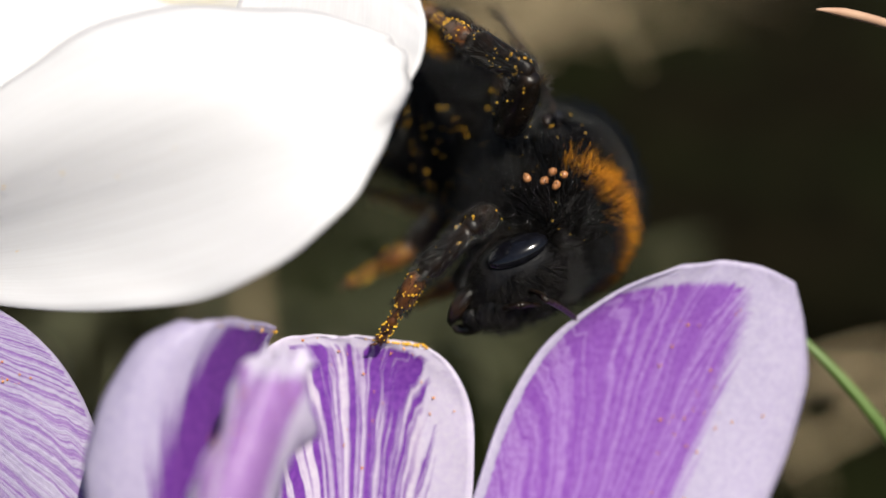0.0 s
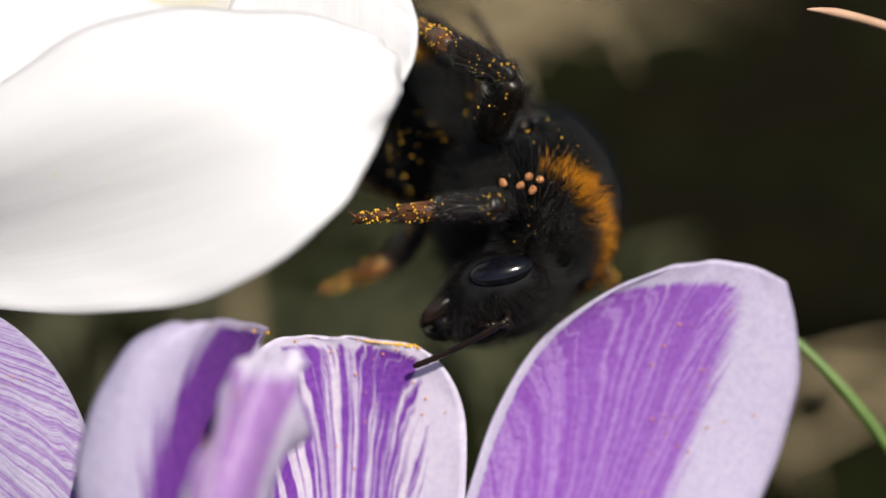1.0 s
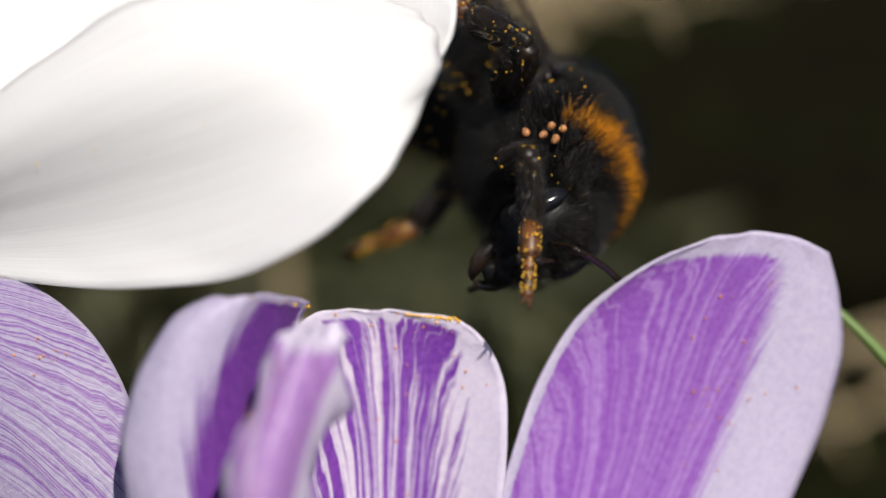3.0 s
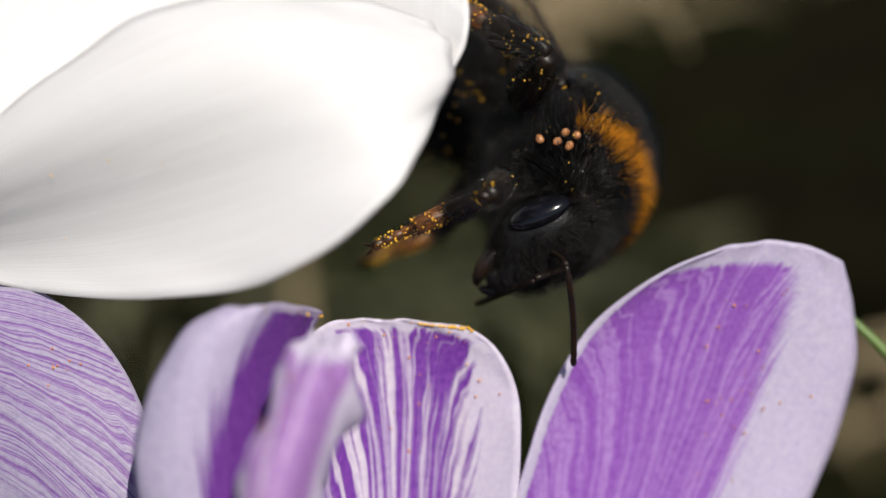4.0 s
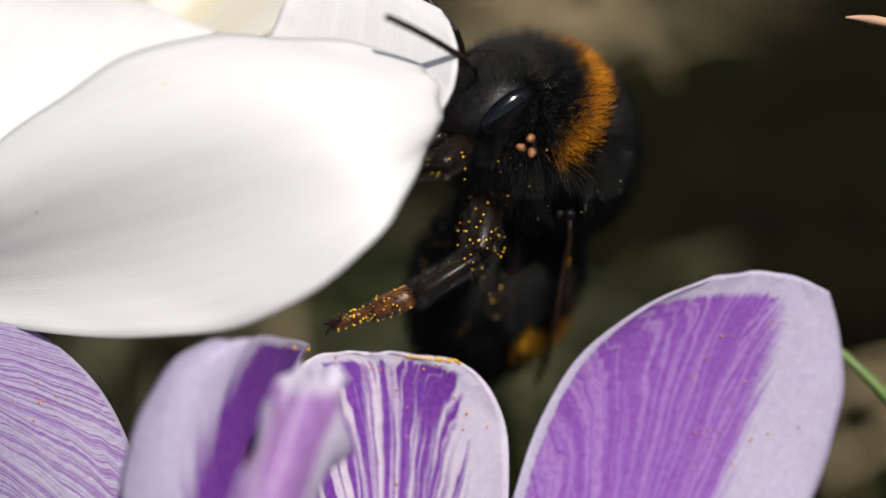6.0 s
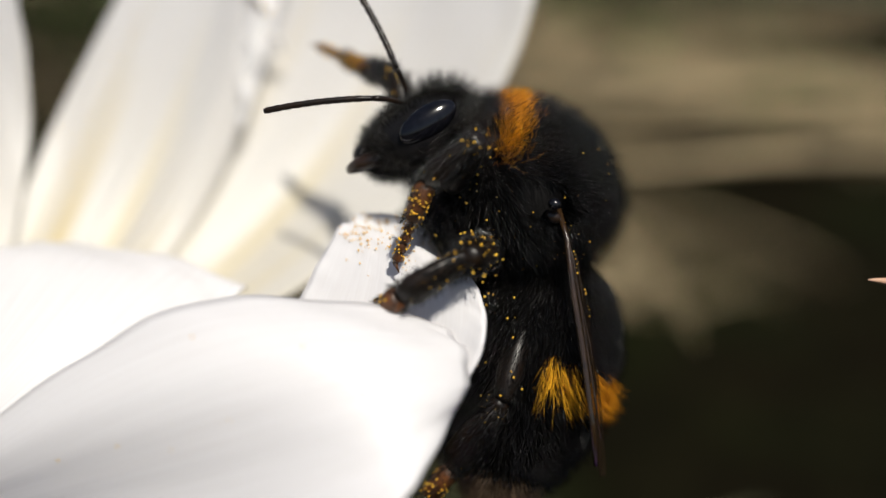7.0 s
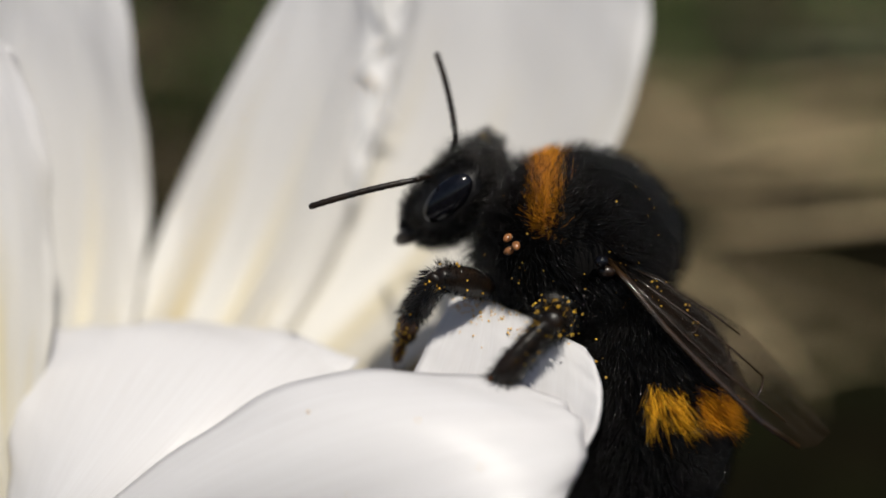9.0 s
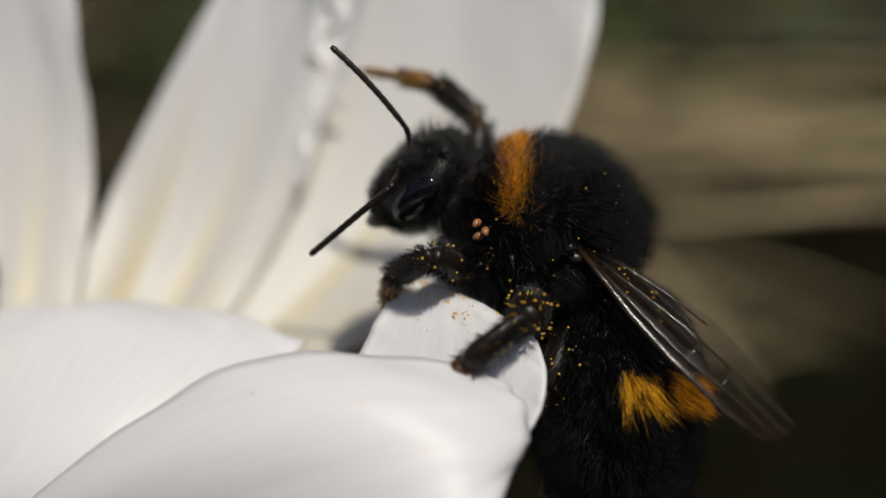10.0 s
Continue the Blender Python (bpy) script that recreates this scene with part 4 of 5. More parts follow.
for s, w in wings.items():
    grains("pollen", 16, w, lambda rng: Vector((rng.uniform(0.3, 5.0), s * rng.uniform(0.0, 1.1), 0.06)), 31 + s, (0.02, 0.05))
grains("pollen", 110, abdomen, on_abdomen, 23, (0.03, 0.07))
for (k, s), (leg, shin, foot) in legs.items():
    hip, (a, b, c), r = LEGS[k]
    grains("pollen", (140 if s > 0 else 30) if k == "middle_leg" else 28, leg, lambda rng: Vector((rng.uniform(0.3, a), rng.normal(0, r * 0.7), rng.normal(0, r * 0.7))).xyz, 5 + int(s))


def mite():
    bm = bmesh.new()
    ball(bm, (0, 0, 0), (0.25, 0.19, 0.18), 14, 10)
    for v in bm.verts:
        v.co.y *= 1 - 0.9 * v.co.x
        v.co.z *= 1 - 0.6 * v.co.x
    return bm


mite_spots = [(3.2, 3.5, -0.3), (3.3, 3.4, 0.25), (2.9, 3.8, 0.0), (2.85, 3.7, 0.5), (3.1, 3.5, -1.1)]
for s in (1, -1):
    for i, (x, y, z) in enumerate(mite_spots if s < 0 else mite_spots[:3]):
        part("mite", mite(), M_MITE, bee, "tan glossy mite clinging to the fur", pose(x * MM, s * y * MM, z * MM, 20 * i, 30, 50 * i))


# ---- what moves ----
def axes(ahead, up):
    x = Vector(ahead).normalized()
    z = (Vector(up) - x * Vector(up).dot(x)).normalized()
    return Matrix((x, z.cross(x), z)).transposed()


def posed(place, ahead, up):
    return Matrix.Translation(Vector(place) * MM) @ axes(ahead, up).to_4x4()


# seconds, thorax, ahead, back
BODY = [
    (0.0, (5.32, 56.25, 97.37), (-0.18, -0.979, -0.095), (0.982, -0.188, -0.028)),
    (0.5, (5.25, 56.17, 97.24), (-0.18, -0.979, -0.095), (0.982, -0.188, -0.028)),
    (1.0, (4.63, 56.12, 97.2), (-0.18, -0.979, -0.095), (0.982, -0.188, -0.028)),
    (1.5, (4.34, 56.07, 97.05), (-0.18, -0.979, -0.095), (0.982, -0.188, -0.028)),
    (2.0, (4.47, 56.57, 97.79), (-0.18, -0.979, -0.095), (0.982, -0.188, -0.028)),
    (2.5, (4.38, 56.75, 98.0), (-0.18, -0.979, -0.095), (0.982, -0.188, -0.028)),
    (3.2, (3.82, 56.86, 97.98), (-0.18, -0.979, -0.095), (0.982, -0.188, -0.028)),
    (4.5, (4.09, 56.94, 98.1), (-0.18, -0.979, -0.095), (0.982, -0.188, -0.028)),
    (5.2, (4.14, 57.04, 98.33), (-0.18, -0.979, -0.095), (0.982, -0.188, -0.028)),
    (5.5, (3.23, 57.6, 100.32), (-0.2, -0.936, 0.291), (0.989, -0.143, -0.033)),
    (5.8, (3.2, 57.39, 101.08), (-0.367, -0.618, 0.695), (0.988, -0.034, 0.148)),
    (6.05, (3.45, 56.72, 101.7), (-0.508, -0.194, 0.839), (0.9, 0.135, 0.415)),
    (6.3, (2.5, 58.31, 104.34), (-0.201, -0.179, 0.963), (0.837, 0.411, 0.361)),
    (6.4, (2.25, 58.64, 105.5), (-0.201, -0.179, 0.963), (0.837, 0.411, 0.361)),
    (6.6, (1.75, 58.83, 106.75), (-0.201, -0.179, 0.963), (0.837, 0.411, 0.361)),
    (6.8, (1.75, 59.7, 109.2), (-0.53, -0.094, 0.843), (0.734, 0.447, 0.511)),
    (7.0, (1.18, 60.04, 110.44), (-0.899, -0.043, 0.436), (0.404, 0.301, 0.864)),
    (7.2, (-0.18, 60.45, 111.85), (-0.98, 0.03, 0.196), (0.197, 0.254, 0.947)),
    (7.5, (-0.32, 60.56, 111.6), (-0.985, 0.044, 0.165), (0.171, 0.207, 0.963)),
    (7.8, (-0.02, 60.52, 111.5), (-0.986, 0.009, 0.164), (0.163, 0.202, 0.966)),
    (8.0, (-0.54, 60.62, 112.08), (-0.988, -0.01, 0.153), (0.149, 0.169, 0.974)),
    (8.5, (-1.22, 60.52, 111.74), (-0.989, -0.031, 0.146), (0.14, 0.145, 0.979)),
    (9.0, (-1.26, 60.41, 111.24), (-0.989, -0.031, 0.146), (0.14, 0.145, 0.979)),
    (9.5, (-0.52, 60.35, 111.06), (-0.989, -0.031, 0.146), (0.14, 0.145, 0.979)),
    (10.0, (-0.28, 60.29, 111.16), (-0.989, -0.031, 0.146), (0.14, 0.145, 0.979)),
]
# seconds, the neck in her own space: she stretches and lifts her head against the thorax
NECKS = [
    (0.0, (3.4, 0.5, -0.85)),
    (0.5, (2.95, -0.1, -1.3)),
    (1.0, (3.7, 1.0, -0.46)),
    (1.5, (3.37, 0.7, 0.1)),
    (2.0, (3.26, 0.6, 0.35)),
    (2.5, (2.9, 0.0, -0.4)),
    (3.0, (3.32, 0.6, 0.2)),
    (4.5, (3.3, 0.5, -0.4)),
    (5.0, (2.98, 0.05, -0.5)),
    (6.7, (2.9, 0.0, -0.5)),
    (7.2, (4.5, 0, 1.25)),
    (10.0, (4.5, 0, 1.25)),
]
# seconds, out of the face, up to the crown
HEAD = [
    (0.0, (0.253, -0.934, -0.252), (0.858, 0.182, 0.481)),
    (0.5, (0.253, -0.934, -0.252), (0.879, 0.159, 0.449)),
    (1.0, (0.104, -0.938, -0.329), (0.934, 0.099, 0.344)),
    (1.5, (0.204, -0.924, -0.324), (0.858, 0.182, 0.481)),
    (2.0, (0.104, -0.988, -0.115), (0.9, 0.135, 0.415)),
    (2.5, (0.204, -0.972, -0.114), (0.879, 0.159, 0.449)),
    (4.5, (0.155, -0.954, -0.258), (0.82, 0.212, 0.532)),
    (5.2, (0.204, -0.972, -0.114), (0.879, 0.159, 0.449)),
    (5.5, (0.101, -0.985, 0.139), (0.909, 0.128, 0.396)),
    (5.8, (-0.309, -0.678, 0.667), (0.909, 0.128, 0.396)),
    (6.05, (-0.508, -0.194, 0.839), (0.796, 0.232, 0.559)),
    (6.3, (-0.517, 0.104, 0.85), (0.82, 0.212, 0.532)),
    (6.7, (-0.517, 0.104, 0.85), (0.82, 0.212, 0.532)),
    (7.0, (-0.605, 0.187, 0.774), (0.796, 0.152, 0.586)),
    (7.5, (-0.756, 0.107, 0.646), (0.653, 0.187, 0.734)),
    (8.0, (-0.744, 0.115, 0.658), (0.668, 0.077, 0.741)),
    (8.5, (-0.731, 0.124, 0.671), (0.668, -0.068, 0.741)),
    (9.0, (-0.719, 0.132, 0.683), (0.66, -0.178, 0.73)),
    (9.5, (-0.744, 0.029, 0.668), (0.632, -0.292, 0.717)),
    (10.0, (-0.761, -0.075, 0.645), (0.612, -0.413, 0.674)),
]
# seconds, the way from the waist to the tail, and the abdomen's back
TAIL = [
    (0.0, (-0.66, 0.7, 0.25), (0.74, 0.35, 0.55)),
    (5.2, (-0.66, 0.7, 0.25), (0.74, 0.35, 0.55)),
    (5.5, (-0.408, 0.909, -0.086), (0.943, 0.078, 0.322)),
    (5.8, (-0.302, 0.607, -0.735), (0.995, 0.055, 0.089)),
    (6.05, (-0.303, 0, -0.953), (0.995, 0.055, 0.089)),
    (6.3, (-0.36, 0.2, -0.91), (0.83, 0.33, -0.451)),
    (6.7, (-0.3, -0.41, -0.86), (0.885, 0.243, -0.397)),
    (7.0, (-0.203, -0.448, -0.871), (0.989, -0.143, -0.033)),
    (7.2, (0.1, -0.5, -0.855), (0.978, -0.132, 0.163)),
    (7.5, (0.0, -0.518, -0.855), (0.955, -0.147, 0.26)),
    (10.0, (0.12, -0.508, -0.845), (0.955, -0.105, 0.28)),
]
# seconds, the way from the wing's root to its tip, and out of the wing
WING = [
    (0.0, (-0.204, 0.924, 0.324), (0.795, -0.032, 0.606)),
    (5.2, (-0.204, 0.924, 0.324), (0.795, -0.032, 0.606)),
    (5.5, (-0.101, 0.985, -0.139), (0.928, -0.011, 0.372)),
    (5.8, (0, 0.637, -0.771), (0.988, -0.035, 0.151)),
    (6.05, (0, 0, -1), (0.97, -0.126, 0.206)),
    (6.3, (-0.103, -0.186, -0.977), (0.989, -0.143, -0.033)),
    (6.7, (0, -0.344, -0.939), (0.988, -0.132, 0.083)),
    (7.0, (0.24, -0.471, -0.849), (0.946, -0.108, 0.307)),
    (7.2, (0.576, -0.407, -0.709), (0.6, -0.4, 0.65)),
    (7.5, (0.552, -0.442, -0.707), (0.30, -0.80, 0.60)),
    (8.5, (0.692, -0.383, -0.612), (0.30, -0.80, 0.60)),
    (9.0, (0.70, -0.36, -0.61), (0.30, -0.80, 0.60)),
    (9.5, (0.67, -0.32, -0.64), (0.30, -0.80, 0.60)),
    (10.0, (0.64, -0.48, -0.53), (0.30, -0.80, 0.60)),
]
# a leg's way: seconds, then knee, ankle and toe; the rest stance where none are given
STANCE = ()
LEG_ROWS = {
    ("front_leg", -1): [
        (0.0, (1.11, 49.65, 100), (-0.94, 48.63, 98.37), (-2.62, 47.16, 96.02)),
        (0.2, (1.37, 50.07, 100.69), (-0.8, 49.31, 99.46), (-3.23, 47.96, 97.3)),
        (0.4, (1.15, 50.06, 100.66), (-1.02, 49.37, 99.56), (-3.71, 48.79, 98.63)),
        (0.6, (1.1, 49.94, 100.48), (-1.43, 49.38, 99.56), (-4.1, 49.08, 99.08)),
        (0.8, (1.09, 49.89, 100.39), (-0.83, 49.64, 99.98), (-3.48, 49.41, 99.6)),
        (1.0, (2.63, 49.78, 101.18), (0.13, 49.64, 100.94), (-3.55, 49.9, 100.36)),
        (1.2, (2.28, 49.13, 100.13), (0.25, 47.82, 98.97), (-1.69, 47.06, 97.75)),
        (1.4, (2.06, 49.41, 100.55), (-0.2, 48.16, 99.51), (-3.4, 47.23, 98.02)),
        (1.5, (1.94, 49.1, 100.07), (0.22, 47.86, 99.03), (-2.11, 46.65, 97.13)),
        (1.6, (4.09, 49.67, 101.89), (4.36, 47.92, 100.99), (3.73, 45.38, 97.94)),
        (1.8, (3.08, 49.46, 101.55), (3.59, 47.52, 100.36), (2.29, 45.54, 98.19)),
        (2.0, (1, 49.18, 101.11), (0.83, 47.25, 99.93), (-1.59, 46.49, 98.75)),
        (2.2, (1.7, 49.42, 101.46), (1.31, 47.42, 100.19), (0.91, 45.52, 98.15)),
        (2.5, (-0.51, 50.58, 101.43), (-2.78, 49.23, 100.29), (-2.78, 47.14, 97.97)),
        (2.8, (1.54, 49.78, 101.94), (-0.62, 49.18, 101.09), (-3.63, 48.25, 99.75)),
        (3.0, (2.46, 49.92, 102.07), (2.38, 47.54, 101.16), (2.09, 44.5, 97.44)),
        (3.2, (0.54, 49.26, 101.12), (0.1, 47.75, 100.66), (-0.5, 46.48, 98.73)),
        (4.3, (0.16, 49.2, 101.07), (-1.43, 48.85, 100.62), (-4.08, 48.36, 100.01)),
        (4.5, (2.34, 49.79, 101.85), (2.14, 47.29, 100.75), (1.25, 45.37, 98.74)),
        (4.6, (2.28, 49.81, 101.9), (2.01, 47.42, 100.98), (0.9, 45.18, 98.47)),
        (4.8, (0.28, 50.4, 102.04), (-1.4, 48.92, 100.73), (-1.9, 47.26, 98.15)),
        (5.0, (0.37, 51.12, 102.25), (-2.04, 49.69, 101.04), (-2.4, 47.92, 99.2)),
        (5.2, (0.27, 51.06, 102.16), (-2.14, 49.69, 101.05), (-2.51, 47.73, 98.92)),
        (5.5, STANCE),
        (6.3, (-1.83, 61.37, 106.42), (-2.68, 62.17, 105.84), (-3.57, 62.83, 105.01)),
        (6.6, (-2.79, 61.52, 108.2), (-3.52, 62.28, 107.51), (-4.41, 62.91, 106.56)),
        (6.8, (-3.87, 62.69, 111.77), (-5.71, 63.02, 110.14), (-8.86, 63.3, 108.48)),
        (7.0, (-4.71, 63.62, 114.9), (-6.01, 64.66, 114.95), (-8.17, 65.91, 115.68)),
        (7.3, (-5.82, 62.43, 109.36), (-8.16, 62.52, 107.03), (-10.96, 61.82, 105.56)),
        (8.0, (-5.17, 62.04, 107.84), (-8.77, 61.08, 105.89), (-12.59, 60.57, 105.5)),
        (8.6, (-5.96, 62.26, 108.82), (-9.03, 61.15, 106.41), (-12.61, 60.37, 105.27)),
        (9.0, (-5.44, 64.36, 115.24), (-6.04, 65.12, 114.52), (-7.56, 65.64, 113.45)),
        (9.2, (-4.69, 64.44, 115.17), (-6.38, 65.55, 115.98), (-8.59, 65.34, 116.12)),
        (9.6, (-4.57, 64.36, 114.86), (-7.11, 65.38, 115.56), (-9.74, 65.07, 115.44)),
        (10.0, (-3.42, 64.54, 115.15), (-5.56, 64.96, 116.98), (-9.09, 64.91, 117.74)),
    ],
    ("front_leg", 1): [
        (0.0, (2.35, 55.99, 95.05), (0.73, 56.79, 92.56), (-1.54, 57.02, 91.03)),
        (0.5, (6.79, 54.94, 95.27), (8.3, 53.31, 94.56), (6.05, 52.85, 93.83)),
        (1.0, (6.29, 55.81, 94.84), (7.93, 55.51, 94.38), (8.61, 55.91, 93.13)),
        (1.5, (6.82, 55.84, 94.82), (7.91, 55.69, 94.59), (8.31, 56.08, 93.35)),
        (2.0, (7.45, 57.02, 96.63), (8.15, 56.41, 95.69), (9.13, 55.03, 93.52)),
        (2.5, (1.89, 48.69, 96.59), (-0.81, 49.36, 95.84), (-4.22, 51.54, 97.43)),
        (3.0, (5.74, 55.69, 94.3), (6.53, 55.38, 95.61), (7.7, 54.98, 97.7)),
        (4.5, (2.08, 54.36, 94.17), (0.46, 54.57, 92.75), (-1.76, 55.05, 91.77)),
        (5.0, (1.41, 48.93, 96.9), (-1.05, 49.86, 96.61), (-3.84, 50.99, 96.65)),
        (5.2, (1.18, 49.01, 97.01), (-1.28, 49.87, 96.62), (-3.57, 50.93, 96.55)),
        (5.5, STANCE),
        (6.05, STANCE),
        (6.3, (0.73, 53.93, 106.4), (-0.73, 54.38, 106.24), (-2.73, 55.28, 105.89)),
        (6.5, (0.43, 55.11, 109.21), (-1.27, 55.73, 109.4), (-4.84, 57.7, 109.03)),
        (6.7, (1.53, 53.93, 109.63), (-0.39, 54.18, 109.12), (-4.84, 55.13, 107.91)),
        (6.8, (-0.59, 54.7, 110.46), (-1.33, 54.59, 108.96), (-4.92, 55.69, 108.03)),
        (7.0, (-0.61, 55.48, 114.12), (-2.92, 55.21, 112.23), (-4.67, 55.57, 107.69)),
        (7.2, (-4.67, 55.89, 114.66), (-7.5, 56.12, 114.27), (-11.36, 55.82, 110.96)),
        (7.5, (-5.36, 55.67, 114.39), (-7.92, 56.06, 113.21), (-11.69, 56.01, 111.14)),
        (7.8, (-6.81, 55.92, 112.43), (-9.55, 56.32, 111.29), (-12.06, 56.6, 109.66)),
        (8.0, (-6.86, 56.06, 112.89), (-10.09, 56.53, 112.05), (-14.38, 56.84, 111.06)),
        (8.2, (-7.19, 55.63, 111.63), (-9.75, 55.95, 110.15), (-12.75, 55.92, 107.69)),
        (8.5, (-7.94, 55.46, 111.39), (-9.62, 55.65, 109.27), (-10.72, 56.78, 106.55)),
        (9.0, (-7.31, 55.49, 111.3), (-8.66, 55.77, 109.36), (-9.72, 56.92, 106.76)),
        (9.5, (-6.81, 55.47, 111.05), (-8.2, 55.83, 109.39), (-9.16, 57.06, 107.03)),
        (10.0, (-5.25, 55.72, 111.32), (-7.09, 56.24, 110.18), (-7.75, 57.44, 107.59)),
    ],
    ("middle_leg", -1): [
        (0.0, (3.77, 53.48, 105.39), (0.72, 55.75, 106.19), (-0.78, 58.18, 106.30)),
        (1.0, (3.40, 53.33, 105.20), (0.35, 55.58, 105.93), (-1.16, 58.05, 106.10)),
        (2.5, (2.84, 53.65, 105.42), (0.08, 55.75, 105.97), (-1.31, 58.3, 106.25)),
        (4.5, (2.88, 53.73, 105.36), (0.00, 55.79, 105.96), (-1.38, 58.31, 106.27)),
        (5.2, (2.80, 53.83, 105.63), (0.04, 55.83, 106.12), (-1.33, 58.42, 106.54)),
        (5.5, STANCE),
        (6.3, STANCE),
        (6.5, (-0.2, 60.9, 104.4), (-2.6, 61.8, 102.6), (-3.8, 61.6, 101.6)),
        (6.65, (-0.2, 61.2, 105.3), (-2.6, 62.1, 103.5), (-3.8, 61.9, 102.5)),
        (6.85, STANCE),
        (10.0, STANCE),
    ],
    ("middle_leg", 1): [
        (0.0, (0.45, 59.03, 96.14), (-2.44, 58.76, 91.95), (-6.59, 58.36, 89.41)),
        (2.5, (-0.46, 58.92, 95.91), (-3.69, 58.52, 91.64), (-8.46, 58.35, 89.61)),
        (5.2, (-0.55, 59.1, 96.19), (-3.81, 58.6, 91.85), (-8.59, 58.34, 89.81)),
        (5.6, STANCE),
        (6.05, STANCE),
        (6.3, (-0.07, 50.66, 103.34), (-3.41, 51.13, 102.29), (-1.61, 50.62, 101.72)),
        (6.5, (0.07, 51.23, 104.51), (-3.64, 51.57, 103.16), (-1.84, 51.08, 102.56)),
        (6.7, (1.49, 51.77, 105.39), (-1.57, 52.09, 103.86), (0.23, 51.68, 103.25)),
        (7.0, (-1.12, 53.42, 109.55), (-4.62, 52.3, 107.81), (-6.61, 53.72, 105.84)),
        (7.5, (-1.52, 53.79, 109.99), (-4.47, 52.41, 107.76), (-6.18, 53.69, 105.47)),
        (8.0, (-1.91, 53.71, 109.75), (-4.39, 52.44, 107.47), (-5.86, 53.79, 105.14)),
        (8.5, (-2.41, 53.75, 109.93), (-4.43, 52.41, 107.42), (-5.66, 53.71, 104.94)),
        (9.0, (-2.45, 53.7, 109.7), (-4.57, 52.47, 107.66), (-5.86, 53.84, 105.49)),
        (9.5, (-2.06, 53.59, 109.57), (-4.4, 52.42, 107.75), (-5.79, 53.83, 105.72)),
        (10.0, (-1.12, 53.5, 109.28), (-3.82, 52.34, 107.45), (-5.37, 53.75, 105.4)),
    ],
    ("hind_leg", 1): [
        (0.0, STANCE),
        (6.4, (0.08, 54.03, 99.53), (-2.49, 52.17, 98.32), (-5.04, 51.42, 97.05)),
        (6.6, (0.39, 52.52, 98.26), (-3.12, 50.84, 97.29), (-7.36, 50.28, 96.37)),
        (6.8, (1.47, 52.3, 101.83), (-2.74, 51.29, 99.76), (-5.79, 51.35, 97.58)),
        (7.0, (0.21, 52.95, 103.04), (-1.97, 51.85, 100.34), (-3.5, 52.06, 98.24)),
        (7.2, (-0.82, 53.32, 103.53), (-1.63, 52.4, 101.02), (-2.18, 52.61, 98.66)),
        (7.5, (-1.1, 54.49, 104.59), (-1.06, 54.09, 101.78), (-1.01, 54.29, 99.14)),
        (8.5, (-1.39, 54.92, 105.52), (-0.85, 54.77, 103.14), (-0.19, 54.99, 100.24)),
        (9.0, (-1.07, 54.94, 105.38), (-0.53, 54.82, 103.12), (0.13, 55.05, 100.21)),
        (10.0, (-0.5, 54.69, 105.37), (0.07, 54.49, 103.01), (-0.73, 54.54, 100.19)),
    ],
    ("hind_leg", -1): [(0.0, STANCE), (10.0, STANCE)],
}
